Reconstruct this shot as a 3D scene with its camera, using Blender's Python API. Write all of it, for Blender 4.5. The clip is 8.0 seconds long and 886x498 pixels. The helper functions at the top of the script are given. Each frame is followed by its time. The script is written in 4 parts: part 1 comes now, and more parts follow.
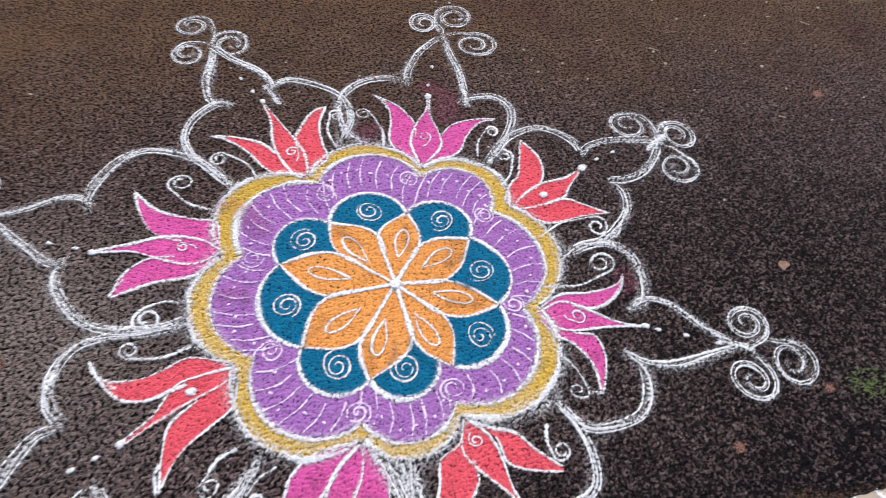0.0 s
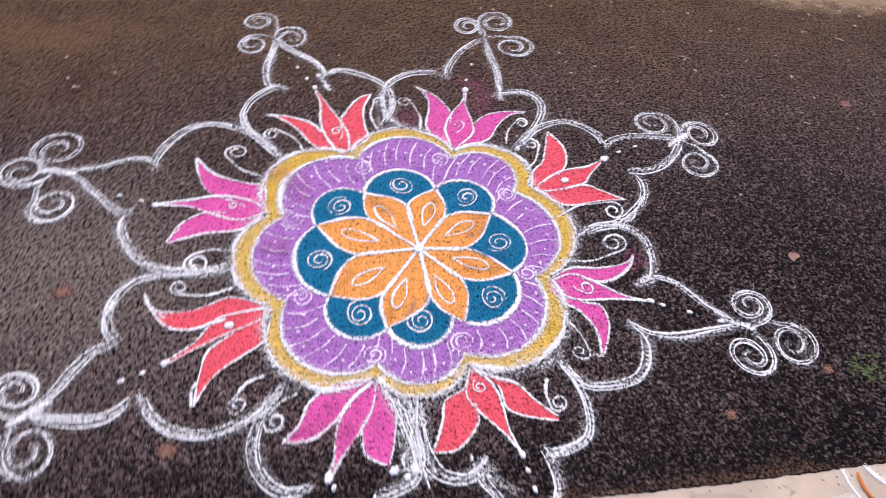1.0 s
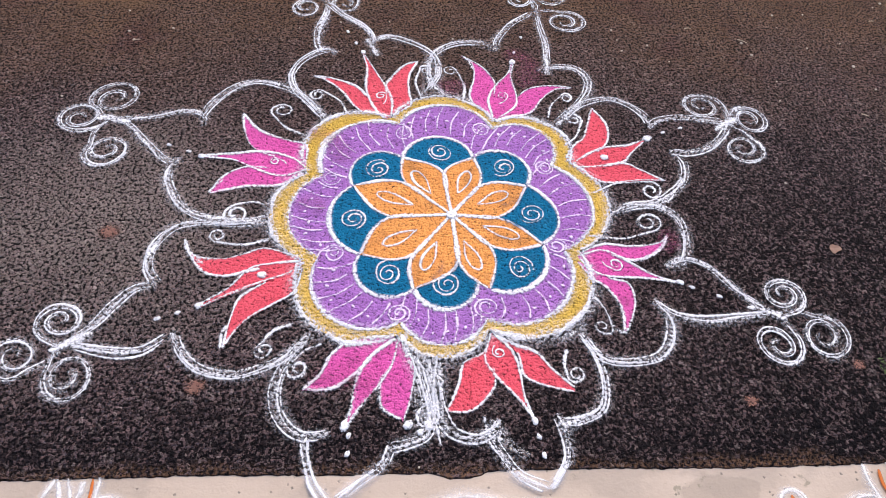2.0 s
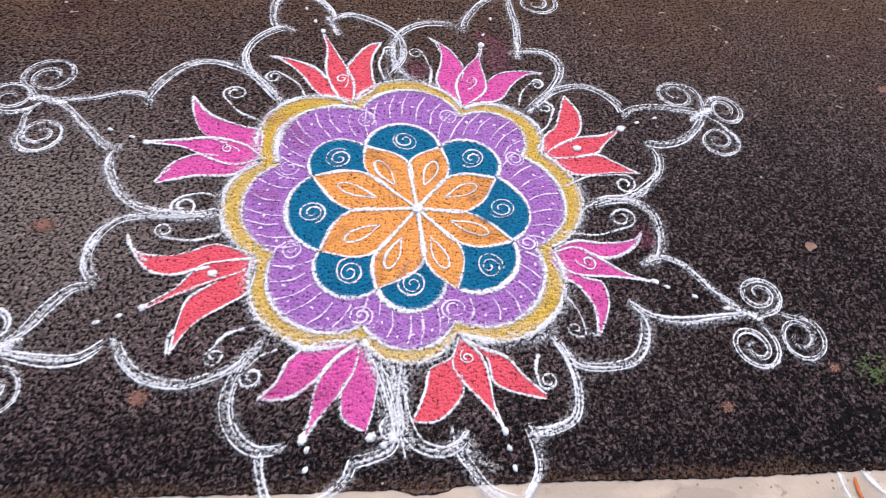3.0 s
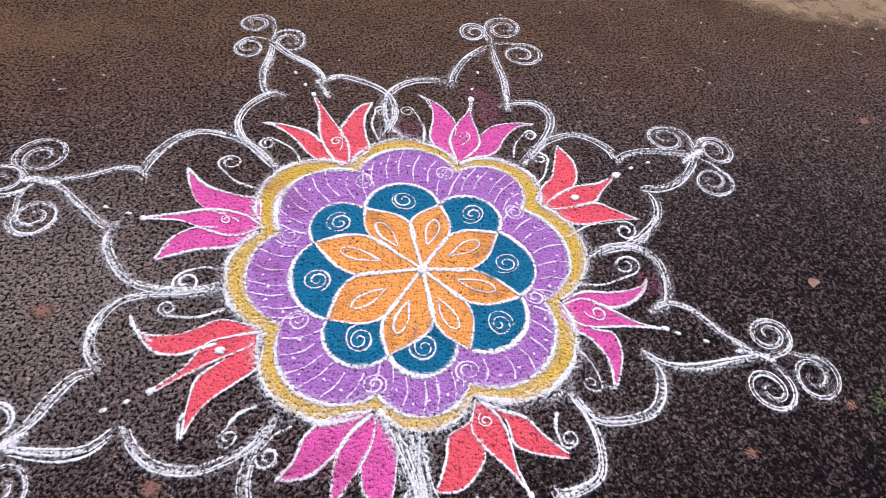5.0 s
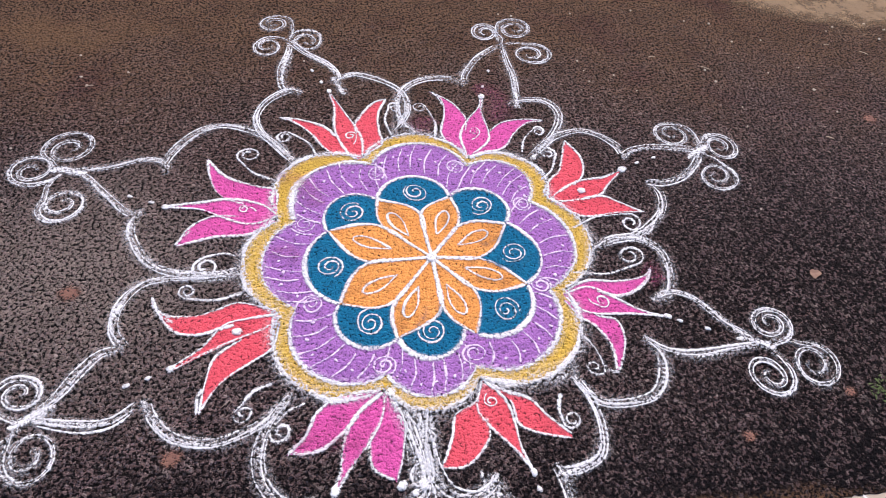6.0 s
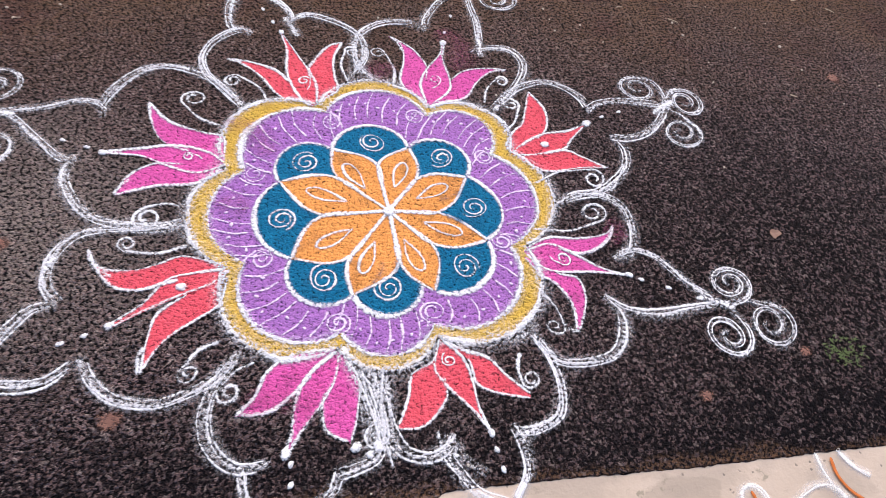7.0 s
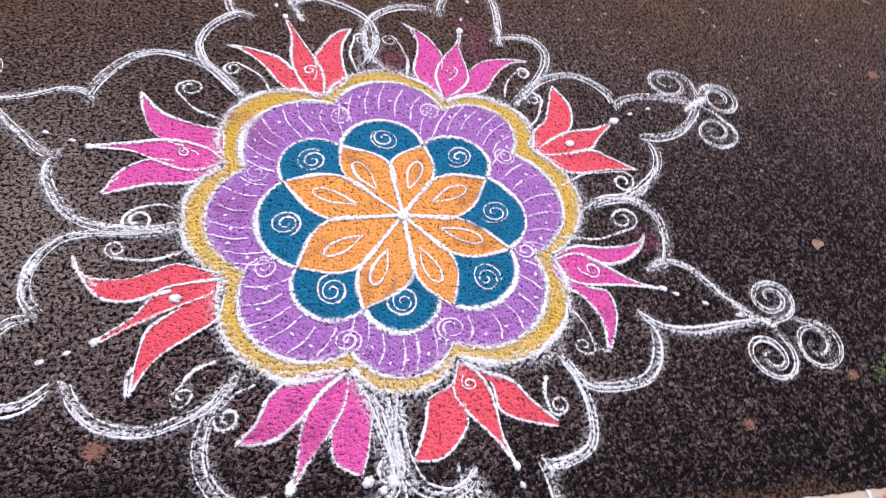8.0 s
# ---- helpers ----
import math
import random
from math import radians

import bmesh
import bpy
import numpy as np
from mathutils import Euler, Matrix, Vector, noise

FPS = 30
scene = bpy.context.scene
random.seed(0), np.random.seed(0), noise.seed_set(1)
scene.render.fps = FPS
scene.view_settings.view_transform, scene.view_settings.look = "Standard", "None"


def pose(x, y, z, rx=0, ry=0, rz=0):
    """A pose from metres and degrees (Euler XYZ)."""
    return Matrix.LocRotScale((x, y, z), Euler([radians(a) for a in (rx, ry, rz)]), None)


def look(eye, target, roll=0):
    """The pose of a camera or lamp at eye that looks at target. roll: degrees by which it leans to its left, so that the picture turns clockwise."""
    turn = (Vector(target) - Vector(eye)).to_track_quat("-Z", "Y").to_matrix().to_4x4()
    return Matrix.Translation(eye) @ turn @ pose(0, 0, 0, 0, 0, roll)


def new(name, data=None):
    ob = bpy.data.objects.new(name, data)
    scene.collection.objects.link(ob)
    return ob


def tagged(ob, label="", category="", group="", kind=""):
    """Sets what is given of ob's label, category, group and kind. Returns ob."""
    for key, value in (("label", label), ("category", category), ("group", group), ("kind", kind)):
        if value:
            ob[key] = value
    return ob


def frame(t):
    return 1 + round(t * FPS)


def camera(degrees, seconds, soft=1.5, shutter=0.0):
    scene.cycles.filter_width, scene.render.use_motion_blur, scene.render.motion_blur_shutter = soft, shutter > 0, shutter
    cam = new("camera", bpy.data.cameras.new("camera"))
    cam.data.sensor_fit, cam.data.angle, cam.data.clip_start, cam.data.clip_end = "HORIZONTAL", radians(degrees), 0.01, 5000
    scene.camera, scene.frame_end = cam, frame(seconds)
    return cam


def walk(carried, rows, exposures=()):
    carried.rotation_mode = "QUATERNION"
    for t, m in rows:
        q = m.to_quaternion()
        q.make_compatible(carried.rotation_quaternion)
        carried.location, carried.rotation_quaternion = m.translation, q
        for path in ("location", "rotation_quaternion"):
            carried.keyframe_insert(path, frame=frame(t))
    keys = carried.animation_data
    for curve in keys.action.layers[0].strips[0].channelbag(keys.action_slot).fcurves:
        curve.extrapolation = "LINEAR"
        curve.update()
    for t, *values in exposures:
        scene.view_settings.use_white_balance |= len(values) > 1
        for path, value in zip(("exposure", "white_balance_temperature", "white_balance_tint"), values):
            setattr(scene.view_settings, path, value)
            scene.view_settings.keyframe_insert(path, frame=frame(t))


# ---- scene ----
cam = camera(65.1, 8.0, 0.75, 0.5)
PATH = [
    (0, (-0.229, -0.787, 1.243), (0.235, 0.323, -0.354), 9.7),
    (0.5, (-0.209, -0.879, 1.261), (0.143, 0.291, -0.323), 4.6),
    (1, (-0.19, -0.997, 1.268), (0.12, 0.223, -0.286), 6.3),
    (1.2, (-0.181, -1.047, 1.269), (0.004, 0.165, -0.311), 3.8),
    (2.3, (-0.145, -1.04, 1.252), (0.02, 0.142, -0.353), 5.4),
    (2.5, (-0.149, -1.017, 1.236), (0.052, 0.12, -0.397), 7.0),
    (3, (-0.148, -0.956, 1.215), (0.123, 0.18, -0.409), 10.0),
    (3.5, (-0.159, -0.899, 1.19), (0.186, 0.314, -0.363), 11.4),
    (4, (-0.172, -0.854, 1.174), (0.168, 0.333, -0.4), 11.0),
    (4.5, (-0.179, -0.849, 1.19), (0.178, 0.346, -0.373), 10.2),
    (5, (-0.199, -0.901, 1.233), (0.131, 0.31, -0.324), 8.0),
    (5.2, (-0.196, -0.92, 1.247), (0.124, 0.291, -0.312), 8.0),
    (6.3, (-0.195, -0.975, 1.249), (0.087, 0.266, -0.294), 6.4),
    (6.5, (-0.184, -0.96, 1.251), (0.115, 0.234, -0.325), 7.4),
    (7, (-0.189, -0.931, 1.202), (0.213, 0.179, -0.412), 12.9),
    (7.5, (-0.203, -0.864, 1.138), (0.21, 0.282, -0.449), 15.8),
    (8, (-0.208, -0.817, 1.121), (0.207, 0.257, -0.514), 14.7),
]
walk(cam, [(t, look(eye, target, roll)) for t, eye, target, roll in PATH], [
    (0, 1.03, 6400, 4), (0.5, 1.14, 6250, 10), (1, 1.17, 6350, 14), (2.5, 1.12, 6250, 10), (3, 1.14, 6250, 9), (3.5, 1.13, 6350, 6),
    (4, 1.12, 6350, 9), (4.5, 1.10, 6350, 10), (5, 1.14, 6350, 12), (6.5, 1.14, 6400, 13), (7, 1.16, 6400, 11), (7.5, 1.14, 6300, 10), (8, 1.17, 6400, 13)])

# ---- light ----
world = bpy.data.worlds.new("world")
scene.world = world
world.use_nodes = True
sky = world.node_tree.nodes.new("ShaderNodeTexSky")
sky.sky_type, sky.sun_disc = "NISHITA", False
sky.sun_elevation, sky.sun_rotation = radians(42), radians(14)
sky.dust_density, sky.ozone_density = 3.0, 1.0
world.node_tree.links.new(sky.outputs[0], world.node_tree.nodes["Background"].inputs[0])
world.node_tree.nodes["Background"].inputs[1].default_value = 0.12
sun = new("sun", bpy.data.lights.new("sun", "SUN"))
sun.data.energy, sun.data.angle, sun.data.color = 1.95, radians(22), (1.0, 0.94, 0.90)
sun.matrix_world = look((0.45, 1.75, 1.65), (0, 0, 0))

# ---- materials ----


class Nodes:
    """A short way to write node trees."""

    def __init__(self, tree):
        self.tree = tree

    def add(self, kind, *links, **values):
        node = self.tree.nodes.new("ShaderNode" + kind)
        for key, value in values.items():
            if key in ("operation", "data_type", "blend_type", "attribute_name", "feature", "voronoi_dimensions",
                       "noise_dimensions", "interpolation_type", "clamp"):
                if key == "operation":
                    node.operation = value
                elif key == "data_type":
                    node.data_type = value
                elif key == "blend_type":
                    node.blend_type = value
                elif key == "attribute_name":
                    node.attribute_name = value
                elif key == "feature":
                    node.feature = value
                elif key == "voronoi_dimensions":
                    node.voronoi_dimensions = value
                elif key == "noise_dimensions":
                    node.noise_dimensions = value
                elif key == "interpolation_type":
                    node.interpolation_type = value
                else:
                    node.use_clamp = value
            else:
                node.inputs[key.replace("_", " ")].default_value = value
        for slot, source in links:
            if isinstance(source, (int, float, tuple)):
                node.inputs[slot].default_value = source
            else:
                self.tree.links.new(source, node.inputs[slot])
        return node

    def math(self, operation, a, b=0.0, clamp=False):
        return self.add("Math", (0, a), (1, b), operation=operation, clamp=clamp).outputs[0]

    def step(self, value, low, high):
        return self.add("MapRange", ("Value", value), ("From Min", low), ("From Max", high),
                        interpolation_type="SMOOTHSTEP").outputs[0]

    def mix(self, fac, a, b):
        node = self.add("Mix", data_type="RGBA")
        for slot, source in ((0, fac), (6, a), (7, b)):
            if isinstance(source, (int, float, tuple)):
                node.inputs[slot].default_value = source
            else:
                self.tree.links.new(source, node.inputs[slot])
        return node.outputs[2]

    def noise(self, scale, detail=3.0, rough=0.55, where=None):
        return self.add("TexNoise", ("Vector", where or self.place()), ("Scale", scale), ("Detail", detail),
                        ("Roughness", rough)).outputs[0]

    def place(self):
        return self.add("NewGeometry").outputs["Position"]


def aggregate_group():
    """The stones of the road's surface: height, a random grey for each stone, and the cracks between stones. Powder lies on the same stones."""
    group = bpy.data.node_groups.new("aggregate", "ShaderNodeTree")
    for socket in ("Height", "Random", "Tone", "Crack"):
        group.interface.new_socket(socket, in_out="OUTPUT", socket_type="NodeSocketFloat")
    n = Nodes(group)
    warp = n.add("TexNoise", ("Vector", n.place()), ("Scale", 85.0), ("Detail", 3.0))
    shift = n.add("VectorMath", (0, warp.outputs["Color"]), (1, (0.019, 0.019, 0.0)), operation="MULTIPLY").outputs[0]
    flat = n.add("VectorMath", (0, n.place()), (1, (1.0, 1.0, 0.0)), operation="MULTIPLY").outputs[0]
    where = n.add("VectorMath", (0, flat), (1, shift), operation="ADD").outputs[0]
    stones = n.add("TexVoronoi", ("Vector", where), ("Scale", STONES), voronoi_dimensions="2D", feature="F1")
    gaps = n.add("TexVoronoi", ("Vector", where), ("Scale", STONES), voronoi_dimensions="2D", feature="DISTANCE_TO_EDGE")
    split = n.add("SeparateColor", (0, stones.outputs["Color"]))
    dome = n.step(gaps.outputs["Distance"], 0.0, 0.27)
    grit = n.step(n.add("TexNoise", ("Vector", flat), ("Scale", 140.0), ("Detail", 2.5), ("Roughness", 0.55)).outputs[0], 0.34, 0.60)
    rise = n.math("MULTIPLY_ADD", split.outputs[0], 0.62)
    rise.node.inputs[2].default_value = 0.38
    body = n.math("ADD", n.math("MULTIPLY", n.math("MULTIPLY", dome, rise), 0.34), n.math("MULTIPLY", grit, 0.58))
    fine = n.noise(520.0, 2.0)
    height = n.math("MULTIPLY_ADD", fine, 0.20)
    group.links.new(body, height.node.inputs[2])
    # thin cracks that open and close along the stones' rims
    open_up = n.step(n.noise(110.0, 3.0, 0.6), 0.48, 0.66)
    wide = n.math("MULTIPLY_ADD", open_up, 0.22)
    wide.node.inputs[2].default_value = 0.004
    crack = n.math("SUBTRACT", 1.0, n.math("DIVIDE", gaps.outputs["Distance"], wide, True), True)
    # the concrete apron is smooth
    xyz = n.add("SeparateXYZ", (0, n.place()))
    line = n.math("MULTIPLY_ADD", xyz.outputs[0], 0.024)
    group.links.new(xyz.outputs[1], line.node.inputs[2])
    apron = n.step(line, -0.612, -0.615)
    height = n.add("Mix", (0, apron), (2, height), (3, 0.78)).outputs[0]
    crack = n.add("Mix", (0, apron), (2, crack), (3, 0.0)).outputs[0]
    out = group.nodes.new("NodeGroupOutput")
    group.links.new(height, out.inputs["Height"])
    group.links.new(split.outputs[1], out.inputs["Random"])
    group.links.new(split.outputs[2], out.inputs["Tone"])
    group.links.new(crack, out.inputs["Crack"])
    return group


STONES = 176.0
AGGREGATE = aggregate_group()


def material(name):
    made = bpy.data.materials.new(name)
    made.use_nodes = True
    tree = made.node_tree
    return made, Nodes(tree), tree.nodes["Principled BSDF"], tree


def stones_of(n):
    node = n.tree.nodes.new("ShaderNodeGroup")
    node.node_tree = AGGREGATE
    return node


def asphalt_material():
    made, n, bsdf, tree = material("worn_asphalt")
    stones = stones_of(n)
    height, rnd, tone, crack = stones.outputs
    grey = n.mix(rnd, (0.028, 0.0182, 0.0190, 1), (0.150, 0.099, 0.098, 1))
    hue = n.noise(210.0, 1.0)
    grey = n.mix(n.math("MULTIPLY", n.step(hue, 0.56, 0.68), 0.6), grey, (0.115, 0.062, 0.050, 1))
    grey = n.mix(n.math("MULTIPLY", n.step(hue, 0.44, 0.32), 0.6), grey, (0.060, 0.066, 0.088, 1))
    pale = n.step(tone, 0.87, 0.95)
    grey = n.mix(n.math("MULTIPLY", pale, 0.5), grey, (0.30, 0.235, 0.215, 1))
    # bitumen between the stones; the shade in gaps and cracks is coloured in too
    worn = n.mix(n.step(height, 0.36, 0.66), (0.004, 0.0034, 0.004, 1), grey)
    worn = n.mix(n.math("MULTIPLY", crack, 0.85), worn, (0.003, 0.0026, 0.003, 1))
    blotch = n.math("MULTIPLY_ADD", n.noise(26.0, 4.0, 0.6), 1.1)
    blotch.node.inputs[2].default_value = 0.45
    worn = n.add("VectorMath", (0, worn), (1, n.add("CombineXYZ", (0, blotch), (1, blotch), (2, blotch)).outputs[0]), operation="MULTIPLY").outputs[0]
    broad = n.math("MULTIPLY_ADD", n.noise(7.5, 4.0, 0.6), 0.9)
    broad.node.inputs[2].default_value = 0.52
    worn = n.add("VectorMath", (0, worn), (1, n.add("CombineXYZ", (0, broad), (1, broad), (2, broad)).outputs[0]), operation="MULTIPLY").outputs[0]
    # broken faces of small chippings
    chips = n.add("TexVoronoi", ("Vector", n.place()), ("Scale", 300.0), voronoi_dimensions="2D", feature="F1")
    face = n.math("MULTIPLY", n.step(n.add("SeparateColor", (0, chips.outputs["Color"])).outputs[0], 0.80, 0.90), n.step(chips.outputs["Distance"], 0.42, 0.28))
    worn = n.mix(n.math("MULTIPLY", n.math("MULTIPLY", face, n.step(height, 0.36, 0.55)), 0.42), worn, (0.30, 0.225, 0.205, 1))
    # crevice shade put into the colour as scattered dark specks
    pit_or_shade = n.step(n.noise(112.0, 2.0, 0.5), 0.44, 0.36)
    worn = n.mix(n.math("MULTIPLY", pit_or_shade, 0.9), worn, (0.003, 0.0025, 0.0025, 1))
    # a darker patch on the near right, uneven from stone to stone
    patch_offset = n.add("VectorMath", (0, n.place()), (1, (0.95, -0.38, 0.0)), operation="SUBTRACT").outputs[0]
    near = n.add("VectorMath", (0, patch_offset), operation="LENGTH").outputs["Value"]
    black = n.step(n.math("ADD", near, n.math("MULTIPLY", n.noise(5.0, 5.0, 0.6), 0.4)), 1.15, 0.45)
    by_stone = n.math("MULTIPLY_ADD", n.step(n.math("ADD", rnd, n.math("MULTIPLY", n.noise(270.0, 2.0), 0.7)), 1.05, 0.78), 0.60)
    by_stone.node.inputs[2].default_value = 0.28
    worn = n.mix(n.math("MULTIPLY", black, by_stone), worn, (0.003, 0.0022, 0.0028, 1))
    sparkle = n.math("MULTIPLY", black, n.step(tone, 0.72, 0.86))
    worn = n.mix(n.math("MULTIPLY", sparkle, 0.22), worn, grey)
    # a darker strip along the joint, with an uneven edge
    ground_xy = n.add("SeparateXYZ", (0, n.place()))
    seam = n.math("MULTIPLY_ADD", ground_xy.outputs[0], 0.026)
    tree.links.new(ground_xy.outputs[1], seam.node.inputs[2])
    dark_strip = n.step(n.math("ADD", seam, n.math("MULTIPLY", n.noise(4.5, 5.0, 0.65), 0.26)), -0.24, -0.42)
    worn = n.mix(n.math("MULTIPLY", dark_strip, n.math("ADD", n.math("MULTIPLY", by_stone, 0.75), 0.12)), worn, (0.004, 0.003, 0.004, 1))
    # brown dust: fills the gaps on the far side, and lies on the stones in a drift by the lane's middle
    xyz = n.add("SeparateXYZ", (0, n.place()))
    far = n.step(n.math("ADD", xyz.outputs[1], n.math("MULTIPLY", n.noise(2.6, 5.0, 0.62), 0.9)), 0.55, 1.60)
    dust = n.mix(n.noise(9.0, 4.0), (0.070, 0.036, 0.021, 1), (0.165, 0.094, 0.050, 1))
    tint = n.mix(n.step(n.noise(5.0, 3.0), 0.50, 0.72), dust, (0.085, 0.038, 0.026, 1))
    deep = n.math("MULTIPLY_ADD", n.step(n.math("ADD", height, n.math("MULTIPLY", n.noise(48.0, 3.0), 0.5)), 0.55, 0.95), 0.85)
    deep.node.inputs[2].default_value = 0.10
    cover = n.math("MULTIPLY", n.math("MULTIPLY", far, n.math("MULTIPLY_ADD", n.noise(60.0, 3.0), 1.4)), deep, True)
    colour = n.mix(n.math("MULTIPLY", n.math("MULTIPLY", cover, n.math("SUBTRACT", 1.0, n.math("MULTIPLY", pit_or_shade, 0.8))), 0.85), worn, tint)
    # brown soil trodden onto the far side of the lane
    heel = n.add("VectorMath", (0, n.place()), (1, (-0.92, 0.93, 0.0)), operation="SUBTRACT").outputs[0]
    heel = n.add("VectorMath", (0, n.add("VectorMath", (0, heel), (1, (0.8, 1.6, 0.0)), operation="MULTIPLY").outputs[0]), operation="LENGTH").outputs["Value"]
    clod = n.step(n.math("ADD", heel, n.math("MULTIPLY", n.noise(6.0, 5.0, 0.65), 0.7)), 0.58, 0.36)
    clod = n.math("MULTIPLY", clod, n.math("SUBTRACT", 1.0, n.math("MULTIPLY", pit_or_shade, 0.7)))
    colour = n.mix(n.math("MULTIPLY", clod, 0.5), colour, (0.135, 0.076, 0.040, 1))
    # soil caught along the joint with the concrete
    joint = n.math("MULTIPLY_ADD", xyz.outputs[0], 0.026)
    tree.links.new(xyz.outputs[1], joint.node.inputs[2])
    soil = n.step(n.math("ADD", joint, n.math("MULTIPLY", n.noise(7.0, 5.0, 0.65), 0.11)), -0.525, -0.560)
    soil = n.math("MULTIPLY", soil, n.step(n.noise(150.0, 2.0, 0.6), 0.42, 0.62))
    colour = n.mix(n.math("MULTIPLY", soil, 0.8), colour, (0.115, 0.062, 0.036, 1))
    spot = n.add("VectorMath", (0, n.place()), (1, (-0.78, 0.02, 0.0)), operation="SUBTRACT").outputs[0]
    reach = n.add("VectorMath", (0, n.add("VectorMath", (0, spot), (1, (1.0, 1.25, 0.0)), operation="MULTIPLY").outputs[0]), operation="LENGTH").outputs["Value"]
    drift = n.step(n.math("ADD", reach, n.math("MULTIPLY", n.noise(5.5, 5.0, 0.65), 0.5)), 0.86, 0.24)
    onto = n.math("MULTIPLY", drift, n.math("MULTIPLY", n.step(height, 0.30, 0.60), n.step(n.noise(130.0, 2.0), 0.30, 0.60)))
    colour = n.mix(n.math("MULTIPLY", onto, 0.70), colour, (0.24, 0.190, 0.165, 1))
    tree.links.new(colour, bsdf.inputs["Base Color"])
    rough = n.math("MULTIPLY_ADD", rnd, 0.25)
    rough.node.inputs[2].default_value = 0.72
    tree.links.new(rough, bsdf.inputs["Roughness"])
    bsdf.inputs["Specular IOR Level"].default_value = 0.03
    bump = n.add("Bump", ("Height", height), ("Strength", 1.0), ("Distance", 0.0050))
    tree.links.new(bump.outputs[0], bsdf.inputs["Normal"])
    return made


def powder_material(name, light, deep, cover, line):
    """Dry coloured powder strewn on the road: it lies on the stones and leaves gaps between them. line: thins out at the rims of a stroke."""
    made, n, bsdf, tree = material(name)
    stones = stones_of(n)
    height = stones.outputs[0]
    blotch = n.noise(38.0, 4.0, 0.6)
    grain = n.noise(900.0, 2.0, 0.7)
    tone = n.math("MULTIPLY_ADD", n.math("ADD", n.math("MULTIPLY", blotch, 0.8), n.math("MULTIPLY", grain, 0.5)), 1.3)
    tone.node.inputs[2].default_value = -0.35
    tone.node.use_clamp = True
    colour = n.mix(tone, deep, light)
    if not line:
        # road grit trodden into the powder
        grit = n.math("MULTIPLY", n.step(n.noise(15.0, 4.0, 0.6), 0.52, 0.72), n.step(n.noise(170.0, 2.0, 0.6), 0.35, 0.62))
        colour = n.mix(n.math("MULTIPLY", grit, 0.42), colour, (deep[0] * 0.30 + 0.02, deep[1] * 0.35 + 0.02, deep[2] * 0.35 + 0.02, 1))
    tree.links.new(colour, bsdf.inputs["Base Color"])
    bsdf.inputs["Roughness"].default_value = 0.95
    bsdf.inputs["Specular IOR Level"].default_value = 0.1
    if line:
        across = n.math("ABSOLUTE", n.add("Attribute", attribute_name="across").outputs["Fac"])
        heap = n.add("Attribute", attribute_name="heap").outputs["Fac"]
        strand = n.add("Attribute", attribute_name="strand").outputs["Fac"]
        along = n.add("Attribute", attribute_name="along").outputs["Fac"]
        signed = n.add("Attribute", attribute_name="across").outputs["Fac"]
        lane = n.add("CombineXYZ", (0, n.math("MULTIPLY", signed, 2.3)), (1, n.math("MULTIPLY", along, 16.0)))
        streak = n.noise(1.0, 2.5, 0.6, lane.outputs[0])
        lie = n.math("ADD", n.math("MULTIPLY", height, 0.58), n.math("MULTIPLY", n.noise(420.0, 3.0, 0.7), 0.80))
        lie = n.math("ADD", lie, n.math("MULTIPLY", n.noise(45.0, 3.0, 0.6), 0.20))
        fall = n.math("POWER", across, 1.5)
        lie = n.math("ADD", n.math("SUBTRACT", lie, n.math("MULTIPLY", fall, 0.95)), heap)
        # passes of the hand leave strands along the stroke
        lanes = n.math("MULTIPLY_ADD", streak, 3.6)
        lanes.node.inputs[2].default_value = -1.8
        lie = n.math("ADD", lie, n.math("MULTIPLY", strand, lanes))
        core = n.math("MULTIPLY", n.step(lie, cover - 0.30, cover + 0.52), 0.94)
        # a haze of fine powder that drifted to the sides
        airy = n.step(n.math("ADD", n.math("MULTIPLY", height, 0.5), n.noise(300.0, 3.0, 0.7)), 0.66, 1.02)
        haze = n.math("MULTIPLY", n.math("SUBTRACT", 1.0, across), n.math("MULTIPLY", airy, 0.46))
        alpha = n.math("MAXIMUM", core, haze)
    else:
        # cracks stay open here and there, and the powder thins out where little was strewn
        thin = n.step(n.noise(21.0, 4.0, 0.65), cover + 0.07, cover + 0.27)
        bare = n.math("MULTIPLY", stones.outputs[3], n.math("MULTIPLY", thin, 0.75))
        bare = n.math("ADD", bare, n.math("MULTIPLY", stones.outputs[3], 0.20))
        # half clear in low spots: the dark road stands in for crevice shade
        low = n.math("MULTIPLY", n.step(height, 0.36, 0.18), 0.55)
        alpha = n.math("SUBTRACT", 1.0, n.math("ADD", bare, low), True)
    bump = n.add("Bump", ("Height", n.math("ADD", height, n.math("MULTIPLY", grain, 0.30))), ("Strength", 0.55 if line else 0.85), ("Distance", 0.0030 if line else 0.0036))
    tree.links.new(bump.outputs[0], bsdf.inputs["Normal"])
    clear = n.add("BsdfTransparent")
    mixed = n.add("MixShader", (0, alpha), (1, clear.outputs[0]), (2, bsdf.outputs[0]))
    tree.links.new(mixed.outputs[0], tree.nodes["Material Output"].inputs["Surface"])
    return made


